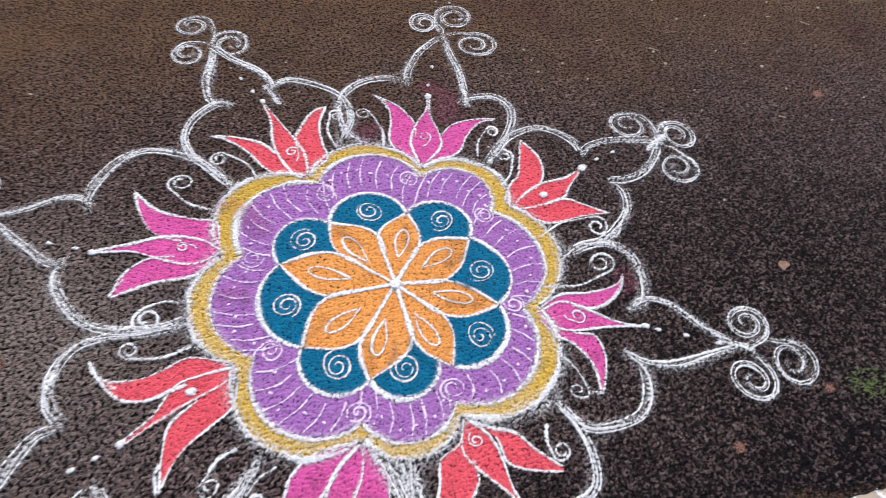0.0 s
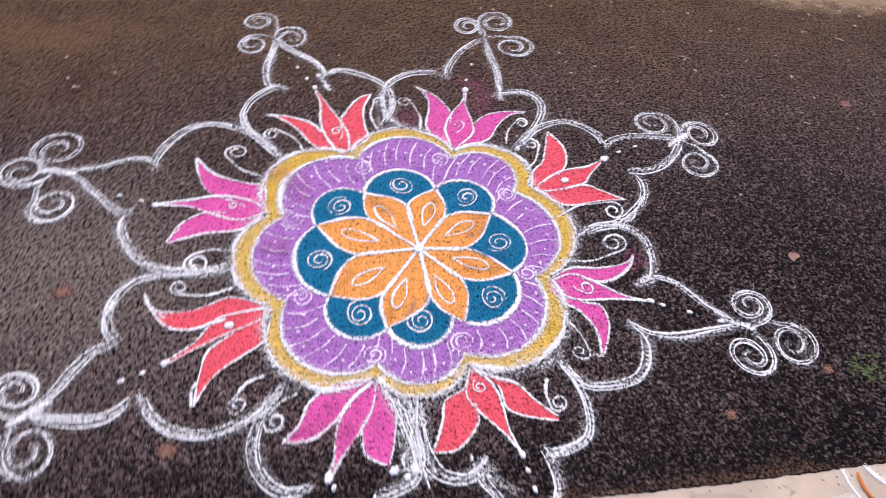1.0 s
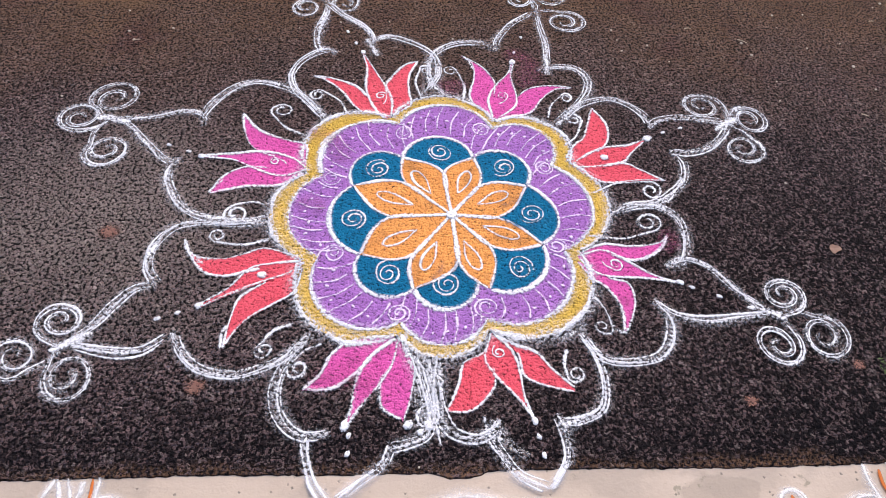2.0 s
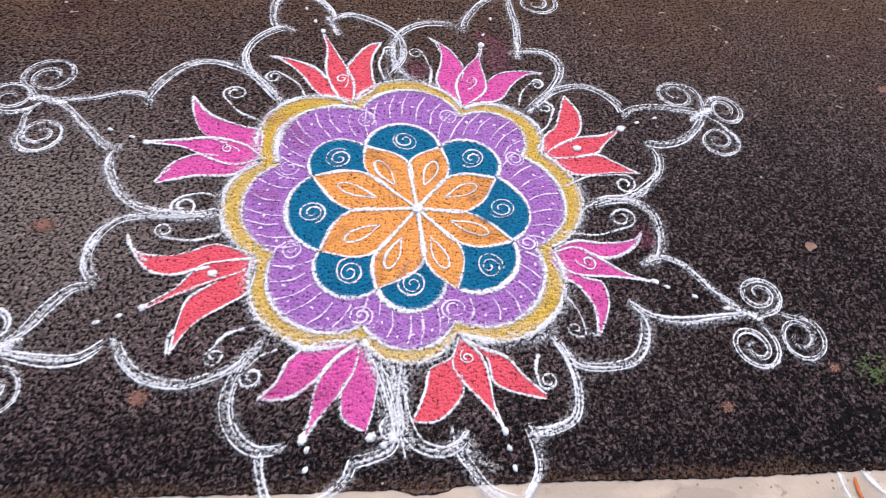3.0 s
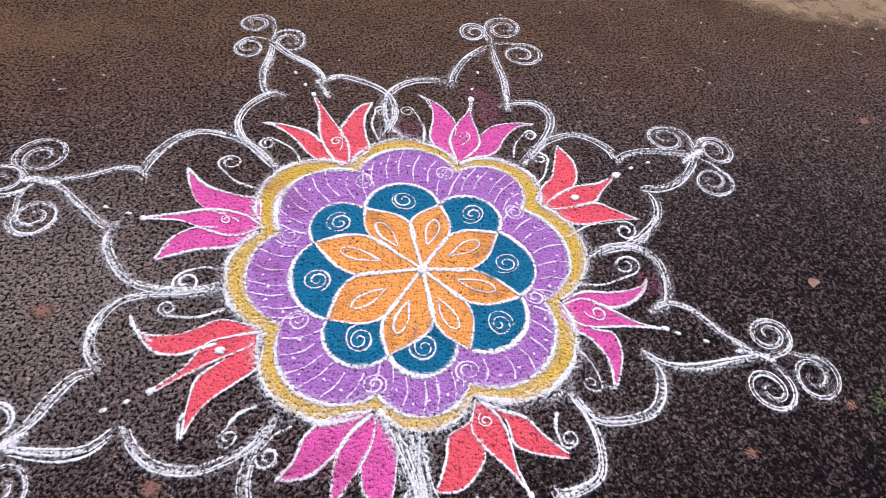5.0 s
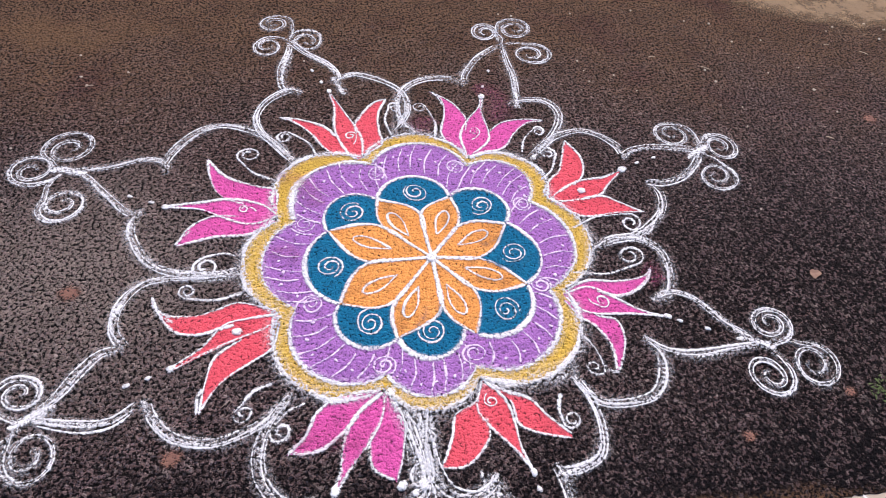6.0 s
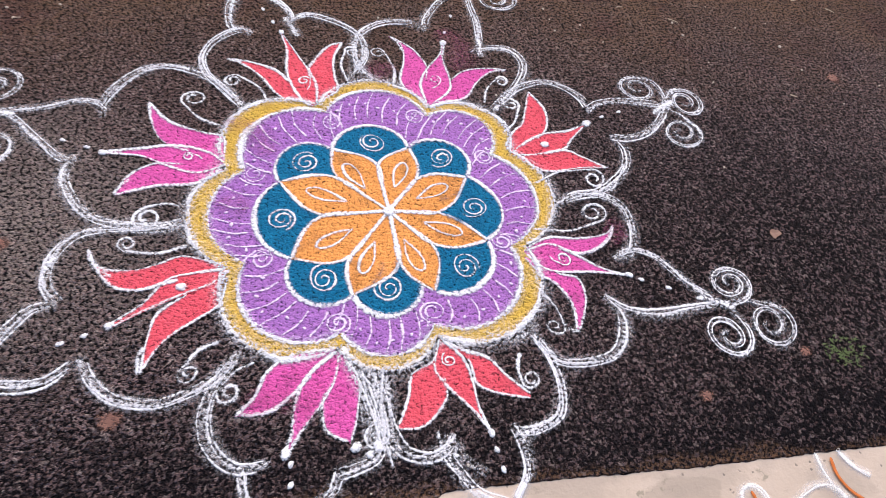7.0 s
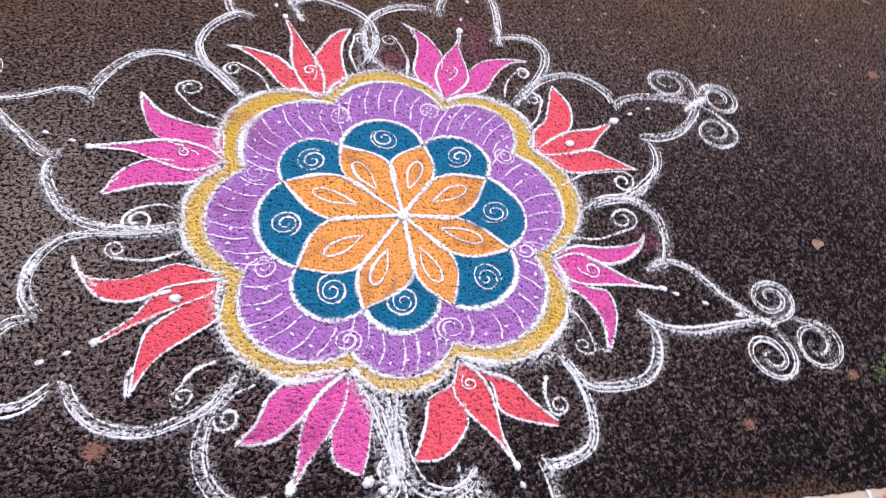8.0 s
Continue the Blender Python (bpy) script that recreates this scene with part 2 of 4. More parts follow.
def concrete_material():
    made, n, bsdf, tree = material("worn_concrete")
    base = n.mix(n.noise(6.0, 5.0, 0.6), (0.29, 0.220, 0.165, 1), (0.43, 0.335, 0.265, 1))
    stain = n.step(n.noise(4.2, 5.0, 0.55), 0.53, 0.60)
    base = n.mix(n.math("MULTIPLY", stain, 0.36), base, (0.22, 0.175, 0.14, 1))
    off = n.add("VectorMath", (0, n.place()), (1, (0.455, -0.672, 0.0)), operation="SUBTRACT").outputs[0]
    oval = n.add("VectorMath", (0, n.add("VectorMath", (0, off), (1, (1.0, 2.0, 0.0)), operation="MULTIPLY").outputs[0]), operation="LENGTH").outputs["Value"]
    damp = n.step(n.math("ADD", oval, n.math("MULTIPLY", n.noise(22.0, 4.0, 0.6), 0.10)), 0.132, 0.116)
    base = n.mix(n.math("MULTIPLY", damp, 0.5), base, (0.22, 0.170, 0.130, 1))
    pits = n.add("TexVoronoi", ("Vector", n.place()), ("Scale", 34.0), voronoi_dimensions="2D", feature="F1")
    rare = n.add("SeparateColor", (0, pits.outputs["Color"])).outputs[0]
    pit_or_shade = n.math("MULTIPLY", n.step(n.math("ADD", pits.outputs["Distance"], n.math("MULTIPLY", n.noise(260.0, 2.0), 0.22)), 0.22, 0.14), n.step(rare, 0.60, 0.72))
    base = n.mix(n.math("MULTIPLY", pit_or_shade, 0.8), base, (0.10, 0.08, 0.065, 1))
    grime = n.math("MULTIPLY", n.step(n.noise(36.0, 4.0, 0.65), 0.60, 0.70), n.step(n.noise(3.7, 2.0), 0.46, 0.60))
    base = n.mix(n.math("MULTIPLY", grime, 0.65), base, (0.13, 0.115, 0.075, 1))
    speck = n.step(n.noise(240.0, 3.0, 0.7), 0.66, 0.74)
    base = n.mix(n.math("MULTIPLY", speck, 0.35), base, (0.20, 0.16, 0.13, 1))
    tree.links.new(base, bsdf.inputs["Base Color"])
    bsdf.inputs["Roughness"].default_value = 0.8
    height = n.math("SUBTRACT", n.math("ADD", n.noise(130.0, 4.0, 0.65), n.noise(14.0, 3.0)), n.math("MULTIPLY", pit_or_shade, 0.8))
    bump = n.add("Bump", ("Height", height), ("Strength", 0.35), ("Distance", 0.003))
    tree.links.new(bump.outputs[0], bsdf.inputs["Normal"])
    return made


def grainy_material(name, a, b, scale, rough=0.85):
    made, n, bsdf, tree = material(name)
    fine = n.noise(scale, 4.0, 0.65)
    shade = n.mix(fine, a, b)
    info = n.add("ObjectInfo").outputs["Random"]
    shade = n.mix(n.math("MULTIPLY", info, 0.4), shade, (b[0] * 1.2, b[1] * 1.15, b[2] * 1.1, 1))
    tree.links.new(shade, bsdf.inputs["Base Color"])
    bsdf.inputs["Roughness"].default_value = rough
    bump = n.add("Bump", ("Height", fine), ("Strength", 0.5), ("Distance", 0.002))
    tree.links.new(bump.outputs[0], bsdf.inputs["Normal"])
    return made


def sand_material():
    made, n, bsdf, tree = material("sand_drift")
    base = n.mix(n.noise(11.0, 5.0, 0.65), (0.105, 0.058, 0.029, 1), (0.30, 0.19, 0.102, 1))
    base = n.mix(n.step(n.noise(300.0, 2.0), 0.6, 0.72), base, (0.10, 0.07, 0.05, 1))
    tree.links.new(base, bsdf.inputs["Base Color"])
    bsdf.inputs["Roughness"].default_value = 0.95
    rim = n.add("Attribute", attribute_name="across").outputs["Fac"]
    lie = n.math("SUBTRACT", n.math("ADD", n.noise(16.0, 5.0, 0.65), n.math("MULTIPLY", n.noise(90.0, 3.0), 0.4)), rim)
    alpha = n.math("MULTIPLY", n.step(lie, 0.24, 0.80), 0.86)
    bump = n.add("Bump", ("Height", n.noise(180.0, 4.0, 0.7)), ("Strength", 0.5), ("Distance", 0.004))
    tree.links.new(bump.outputs[0], bsdf.inputs["Normal"])
    mixed = n.add("MixShader", (0, alpha), (1, n.add("BsdfTransparent").outputs[0]), (2, bsdf.outputs[0]))
    tree.links.new(mixed.outputs[0], tree.nodes["Material Output"].inputs["Surface"])
    return made


ASPHALT = asphalt_material()
CONCRETE = concrete_material()
SAND = sand_material()
WHITE = powder_material("white_powder", (0.78, 0.76, 0.78, 1), (0.55, 0.525, 0.55, 1), 0.60, True)
PALE = powder_material("pale_pink_powder", (0.76, 0.60, 0.76, 1), (0.55, 0.38, 0.57, 1), 0.60, True)
POWDER = {
    "orange": powder_material("orange_powder", (0.76, 0.32, 0.090, 1), (0.52, 0.185, 0.045, 1), 0.39, False),
    "blue": powder_material("blue_powder", (0.006, 0.135, 0.245, 1), (0.004, 0.072, 0.155, 1), 0.42, False),
    "purple": powder_material("purple_powder", (0.36, 0.150, 0.41, 1), (0.22, 0.085, 0.28, 1), 0.41, False),
    "yellow": powder_material("yellow_powder", (0.61, 0.385, 0.070, 1), (0.37, 0.22, 0.035, 1), 0.44, False),
    "magenta": powder_material("magenta_powder", (0.64, 0.098, 0.33, 1), (0.40, 0.050, 0.20, 1), 0.43, False),
    "red": powder_material("red_powder", (0.70, 0.095, 0.125, 1), (0.47, 0.048, 0.07, 1), 0.42, False),
}
STRAW = grainy_material("dry_straw", (0.26, 0.19, 0.13, 1), (0.46, 0.37, 0.27, 1), 200.0)
PEBBLE = grainy_material("pale_pebble", (0.22, 0.17, 0.13, 1), (0.46, 0.39, 0.32, 1), 150.0)
DARKSTONE = grainy_material("dark_stone", (0.025, 0.021, 0.02, 1), (0.06, 0.052, 0.05, 1), 150.0)
LEAFDRY = grainy_material("dry_leaf", (0.13, 0.066, 0.045, 1), (0.20, 0.115, 0.08, 1), 120.0)
MOSS = grainy_material("moss", (0.035, 0.055, 0.014, 1), (0.09, 0.12, 0.03, 1), 220.0)
OLDWHITE = powder_material("old_white_paint", (0.80, 0.77, 0.76, 1), (0.66, 0.62, 0.60, 1), 0.52, True)
PINKDUST = powder_material("pink_dust", (0.34, 0.075, 0.16, 1), (0.22, 0.045, 0.10, 1), 0.62, True)
BRICKDUST = powder_material("brick_dust", (0.20, 0.105, 0.08, 1), (0.11, 0.052, 0.042, 1), 0.50, True)
GRIME = powder_material("road_grime", (0.20, 0.105, 0.055, 1), (0.10, 0.050, 0.030, 1), 0.60, True)
BLUEDUST = powder_material("blue_dust", (0.008, 0.11, 0.21, 1), (0.004, 0.06, 0.13, 1), 0.58, True)
REDOCHRE = powder_material("red_ochre_paint", (0.52, 0.145, 0.035, 1), (0.34, 0.085, 0.02, 1), 0.20, True)

# ---- mesh tools ----


def part(name, data, mat, parent=None, label="", shift=(0, 0, 0)):
    """Links a mesh as one object under a thing or a part, and puts it where it was modelled."""
    ob = new(name, data)
    if mat:
        data.materials.append(mat)
    if parent:
        ob.parent = parent
        ob.matrix_parent_inverse = parent.matrix_world.inverted()
    if label:
        ob["label"] = label
    return ob


def thing(name, place, label, category, group=""):
    ob = new(name)
    ob.empty_display_size = 0.05
    ob.location = place
    ob.matrix_world = Matrix.Translation(place)
    return tagged(ob, label, category, group)


def spline(points, gap=0.004):
    """Evenly spaced points on a smooth curve through a few guide points."""
    p = np.array(points, float)
    if len(p) == 2:
        p = np.array([p[0], p.mean(0), p[1]])
    p = np.vstack([2 * p[0] - p[1], p, 2 * p[-1] - p[-2]])
    out = []
    for a, b, c, d in zip(p[:-3], p[1:-2], p[2:-1], p[3:]):
        k = np.linspace(0, 1, 24, endpoint=False)[:, None]
        out.append(0.5 * (2 * b + (c - a) * k + (2 * a - 5 * b + 4 * c - d) * k**2 + (3 * b - a - 3 * c + d) * k**3))
    out = np.vstack(out + [p[-2:-1]])
    run = np.r_[0, np.cumsum(np.linalg.norm(np.diff(out, axis=0), axis=1))]
    steps = np.linspace(0, run[-1], max(4, int(run[-1] / gap)))
    return np.stack([np.interp(steps, run, out[:, i]) for i in (0, 1)], 1)


FILL, LINE = 0.0012, 0.0016
COUNT = [0]


def ridge(points, width, heap=0.0, strand=0.0, low=LINE, taper=(1.0, 1.0), wander=0.18):
    """A hand-strewn line of powder along points: a low ridge with sloping rims. Returns mesh data."""
    COUNT[0] += 1
    rng = np.random.RandomState(COUNT[0])
    p = np.asarray(points, float)
    way = np.gradient(p, axis=0)
    way /= np.linalg.norm(way, axis=1)[:, None] + 1e-9
    side = np.stack([-way[:, 1], way[:, 0]], 1)
    count = len(p)
    knots = max(4, count // 11)
    uneven = np.interp(np.linspace(0, knots - 1, count), np.arange(knots), rng.normal(0, wander, knots))
    sway = np.interp(np.linspace(0, knots - 1, count), np.arange(knots), rng.normal(0, 0.07, knots)) * width
    k = np.linspace(0, 1, count)
    wide = width * (1 + uneven).clip(0.55, 1.6) * np.interp(k, [0, 0.12, 0.88, 1], [taper[0], 1, 1, taper[1]])
    rims = np.array([-1, -1, -0.55, 0, 0.55, 1, 1])
    top = np.array([-1, 0, 0.7, 1, 0.7, 0, -1])
    rise = 0.0012 + 0.05 * width
    verts, across = [], []
    for i in range(count):
        for r, h in zip(rims, top):
            x, y = p[i] + side[i] * (sway[i] + r * wide[i] / 2)
            verts.append((x, y, -0.0035 if h < 0 else low + h * rise * (0.8 + 0.4 * rng.rand())))
            across.append(r)
    n = len(rims)
    faces = [(i * n + j, i * n + j + 1, (i + 1) * n + j + 1, (i + 1) * n + j) for i in range(count - 1) for j in range(n - 1)]
    data = bpy.data.meshes.new("ridge")
    data.from_pydata(verts, [], [f[::-1] for f in faces])
    patchy = np.interp(np.linspace(0, knots - 1, count), np.arange(knots), rng.normal(0, 0.12, knots))
    ends = np.interp(k, [0, 0.03, 0.97, 1], [-0.35, 0, 0, -0.35])
    for name, values in (("across", across), ("heap", np.repeat(heap + patchy + ends, n)), ("strand", np.full(len(verts), strand)),
                         ("along", np.repeat(COUNT[0] * 3.7 + k * np.linalg.norm(np.diff(p, axis=0), axis=1).sum(), n))):
        data.attributes.new(name, "FLOAT", "POINT").data.foreach_set("value", np.asarray(values, np.float32))
    data.update()
    return data


def bed(outline, low=FILL):
    """A thin bed of powder inside an outline, with a sloping rim. Returns mesh data."""
    ring = np.asarray(outline, float)
    bm = bmesh.new()
    top = [bm.verts.new((x, y, low)) for x, y in ring]
    foot = [bm.verts.new((x, y, 0.0)) for x, y in ring]
    face = bm.faces.new(top)
    for i in range(len(ring)):
        j = (i + 1) % len(ring)
        bm.faces.new((top[j], top[i], foot[i], foot[j]))
    bmesh.ops.recalc_face_normals(bm, faces=bm.faces)
    bmesh.ops.triangulate(bm, faces=[face], ngon_method="EAR_CLIP")
    data = bpy.data.meshes.new("bed")
    bm.to_mesh(data)
    bm.free()
    return data


def polar(mm, degrees):
    return np.array([math.cos(radians(degrees)), math.sin(radians(degrees))]) * mm / 1000


def turned(points, degrees):
    """Points given in millimetres outwards and to the left of an axis from the middle of the drawing, in the world."""
    p = np.asarray(points, float) / 1000
    c, s = math.cos(radians(degrees)), math.sin(radians(degrees))
    return np.stack([c * p[..., 0] - s * p[..., 1], s * p[..., 0] + c * p[..., 1]], -1)


def spiral(lead, middle, radius, sense, turns=1.9, end=0.22):
    """A curl: a stem from lead runs on to a ring round the middle, which winds in. Metres."""
    lead, middle = np.asarray(lead, float), np.asarray(middle, float)
    d = lead - middle
    far, start = np.linalg.norm(d), math.atan2(d[1], d[0])
    stem = []
    if far > radius * 1.15:
        start += sense * math.acos(radius / far)
        touch = middle + radius * np.array([math.cos(start), math.sin(start)])
        bow = np.array([-(touch - lead)[1], (touch - lead)[0]]) * 0.10 * -sense
        stem = [lead, (lead + touch) / 2 + bow]
    k = np.linspace(0, 1, int(14 * turns))
    swing = start + sense * k * turns * 2 * math.pi
    lean = 7.0 * middle[0] + 11.0 * middle[1]
    reach = radius * (1 - (1 - end) * k**1.35) * (1 + 0.09 * np.sin(swing * 1.3 + 9 * lean) + 0.06 * np.sin(swing * 2.1 + 23 * lean))
    ring = np.stack([middle[0] + reach * np.cos(swing), middle[1] + reach * np.sin(swing)], 1)
    return spline(stem + list(ring), 0.003)


def bead(x, y, radius, squash=0.75, spin=0.0):
    """A pinch of powder dropped as a dot."""
    bm = bmesh.new()
    bmesh.ops.create_icosphere(bm, subdivisions=2, radius=1.0)
    COUNT[0] += 1
    rng = random.Random(COUNT[0])
    for v in bm.verts:
        wob = 1 + rng.uniform(-0.14, 0.14)
        a, b = v.co.x * radius * wob, v.co.y * radius * squash * wob
        c, s = math.cos(spin), math.sin(spin)
        v.co = (x + c * a - s * b, y + s * a + c * b, max(0.0, v.co.z) * min(radius * 0.34, 0.0036) + (LINE if v.co.z >= 0 else 0))
    data = bpy.data.meshes.new("bead")
    for f in bm.faces:
        f.smooth = True
    bm.to_mesh(data)
    bm.free()
    size = len(data.vertices)
    rims = [1.0 if v.co.z < 0.0001 else max(0.0, 1.0 - (v.co.z - LINE) / min(radius * 0.34, 0.0036)) for v in data.vertices]
    for name, values in (("across", rims), ("heap", [0.20] * size), ("strand", [0.0] * size), ("along", [0.0] * size)):
        data.attributes.new(name, "FLOAT", "POINT").data.foreach_set("value", np.asarray(values, np.float32))
    return data

# ---- the road and the step ----
EDGE_Y, EDGE_SLOPE = -0.614, -0.026


def edge_y(x):
    return EDGE_Y + EDGE_SLOPE * x


def road_sheet():
    """One sheet from the step's edge to the horizon: fine and rough near the drawing, plain far off."""
    far = [3, 5, 9, 18, 40, 90, 200, 500]
    xs = np.r_[[-v for v in far[::-1]], np.arange(-1.6, 2.2, 0.0065), far]
    ys = np.r_[0.0, 0.002, 0.006, np.arange(0.012, 1.95, 0.0065), [v + 0.0 for v in far]]
    rng = np.random.RandomState(5)
    X, T = np.meshgrid(xs, ys)
    crumble = np.interp(xs, np.linspace(-1.7, 2.3, 560), np.random.RandomState(8).normal(0, 0.0013, 560))
    crumble += -0.013 * np.exp(-(((xs + 0.02) / 0.045) ** 4)) + 0.002 * np.sin(xs * 9.0)
    Y = EDGE_Y + EDGE_SLOPE * np.clip(X, -5, 5) + T + crumble[None, :] * np.exp(-T / 0.03)
    near = (np.abs(X) < 2.3) & (T < 2.0)
    Z = np.where(near, rng.uniform(-0.0011, 0.0005, X.shape), 0.0)
    Z[0] = -0.016
    Z[1] = -0.006
    h, w = X.shape
    i = np.arange(h * w).reshape(h, w)
    faces = np.stack([i[:-1, :-1], i[:-1, 1:], i[1:, 1:], i[1:, :-1]], -1).reshape(-1, 4)
    data = bpy.data.meshes.new("road")
    data.from_pydata(np.stack([X, Y, Z], -1).reshape(-1, 3).tolist(), [], faces.tolist())
    data.materials.append(ASPHALT)
    return data


tagged(new("road", road_sheet()), "dark worn asphalt road with coarse aggregate and brown dust", "road", kind="structure")


def pavement_sheet():
    xs = np.r_[-500, -60, -8, np.arange(-2.0, 2.5, 0.03), 8, 60, 500]
    ys = np.r_[-500, -60, -8, np.arange(-2.6, -0.40, 0.03)]
    rng = np.random.RandomState(12)
    X, Y = np.meshgrid(xs, ys)
    Y = np.minimum(Y, edge_y(np.clip(X, -5, 5)) + 0.03)
    Z = -0.0028 + rng.uniform(-0.0006, 0.0006, X.shape)
    h, w = X.shape
    i = np.arange(h * w).reshape(h, w)
    faces = np.stack([i[:-1, :-1], i[:-1, 1:], i[1:, 1:], i[1:, :-1]], -1).reshape(-1, 4)
    data = bpy.data.meshes.new("pavement")
    data.from_pydata(np.stack([X, Y, Z], -1).reshape(-1, 3).tolist(), [], faces.tolist())
    data.materials.append(CONCRETE)
    return data


tagged(new("pavement", pavement_sheet()), "pale stained concrete apron beside the asphalt road", "pavement", kind="structure")

# ---- the powder drawing: medallion ----
MIDDLE = (0.006, 0.004)
medal = thing("powder_medallion", (0, 0, 0), "eight-petalled flower medallion of coloured powder on asphalt", "floor drawing")

# corners of the star, of the scallops and of the border, clockwise: millimetres from the middle and degrees
TIPS = [(221, 118.3), (206, 68.0), (219, 25.3), (231, -23.0), (222, -69.5), (225, -114.0), (235, -152.5), (246, 155.9)]
VALLEYS = [(131, 91.5), (118, 49.0), (111, -3.9), (121, -45.9), (127, -84.5), (140, -128.5), (130, 179.6), (136, 132.9)]
BLUE = [(266, 92.4), (270, 42.3), (261, 0.9), (266, -49.2), (261, -97.2), (281, -133.9), (281, -179.2), (285, 136.7)]
FEET = {4: (200, -75.6)}
EYES = [(213, 92.1), (214, 46.3), (198, 0.7), (215, -45.7), (195, -95.4), (218, -132.2), (224, -178.6), (226, 137.1)]
CUSPS = [(334, 109.6), (323, 65.6), (311, 30.6), (282, -22.3), (290, -77.6), (311, -112.7), (320, -160.0), (330, 155.5)]
LOBES = [(389, 89.9), (384, 45.3), (349, 0.4), (345, -49.0), (346, -94.5), (383, -137.0), (374, -179.2), (392, 133.7)]
RIM_CUSPS = [(363, 110.8), (352, 65.9), (361, 27.9), (314, -20.1), (317, -78.1), (342, -112.1), (356, -161.0), (368, 156.6)]
RIM = [(424, 89.6), (422, 44.1), (389, -0.2), (389, -47.2), (376, -95.3), (419, -139.2), (418, 179.5), (446, 136.3)]
SWIRLS = [(301, 109.7), (311, 69.9), (296, 31.4), (260, -21.5), (263, -76.2), (294, -115.2), (287, -159.1), (305, 155.3)]


def between(a, b, share):
    """Polar places between two others, the short way round."""
    turn = (b[1] - a[1] + 180) % 360 - 180
    return a[0] + (b[0] - a[0]) * share, a[1] + turn * share


def scallop(a, mid, b):
    """A round lobe: the arc of a circle from corner a over its middle to corner b."""
    p, q, r = polar(*a), polar(*mid), polar(*b)
    d = 2 * (p[0] * (q[1] - r[1]) + q[0] * (r[1] - p[1]) + r[0] * (p[1] - q[1]))
    sq = [v @ v for v in (p, q, r)]
    hub = np.array([sq[0] * (q[1] - r[1]) + sq[1] * (r[1] - p[1]) + sq[2] * (p[1] - q[1]),
                    sq[0] * (r[0] - q[0]) + sq[1] * (p[0] - r[0]) + sq[2] * (q[0] - p[0])]) / d
    size = np.linalg.norm(p - hub)
    start, stop = (math.atan2(*(v - hub)[::-1]) for v in (p, r))
    sweep = (stop - start) % (2 * math.pi) - 2 * math.pi
    turn = start + np.linspace(0, 1, 61) * sweep
    return spline(np.stack([hub[0] + size * np.cos(turn), hub[1] + size * np.sin(turn)], 1)[::3])


def star_side(tip, valley, bulge):
    """One side of a petal of the star, from the middle past the valley to the tip."""
    mid = np.array(MIDDLE)
    t, v = polar(*tip), polar(*valley)
    half = (v + t) / 2
    out = v - t * (np.linalg.norm(v) / np.linalg.norm(t))
    return spline([mid, mid + (v - mid) * 0.5 , v, half + out * bulge, t])


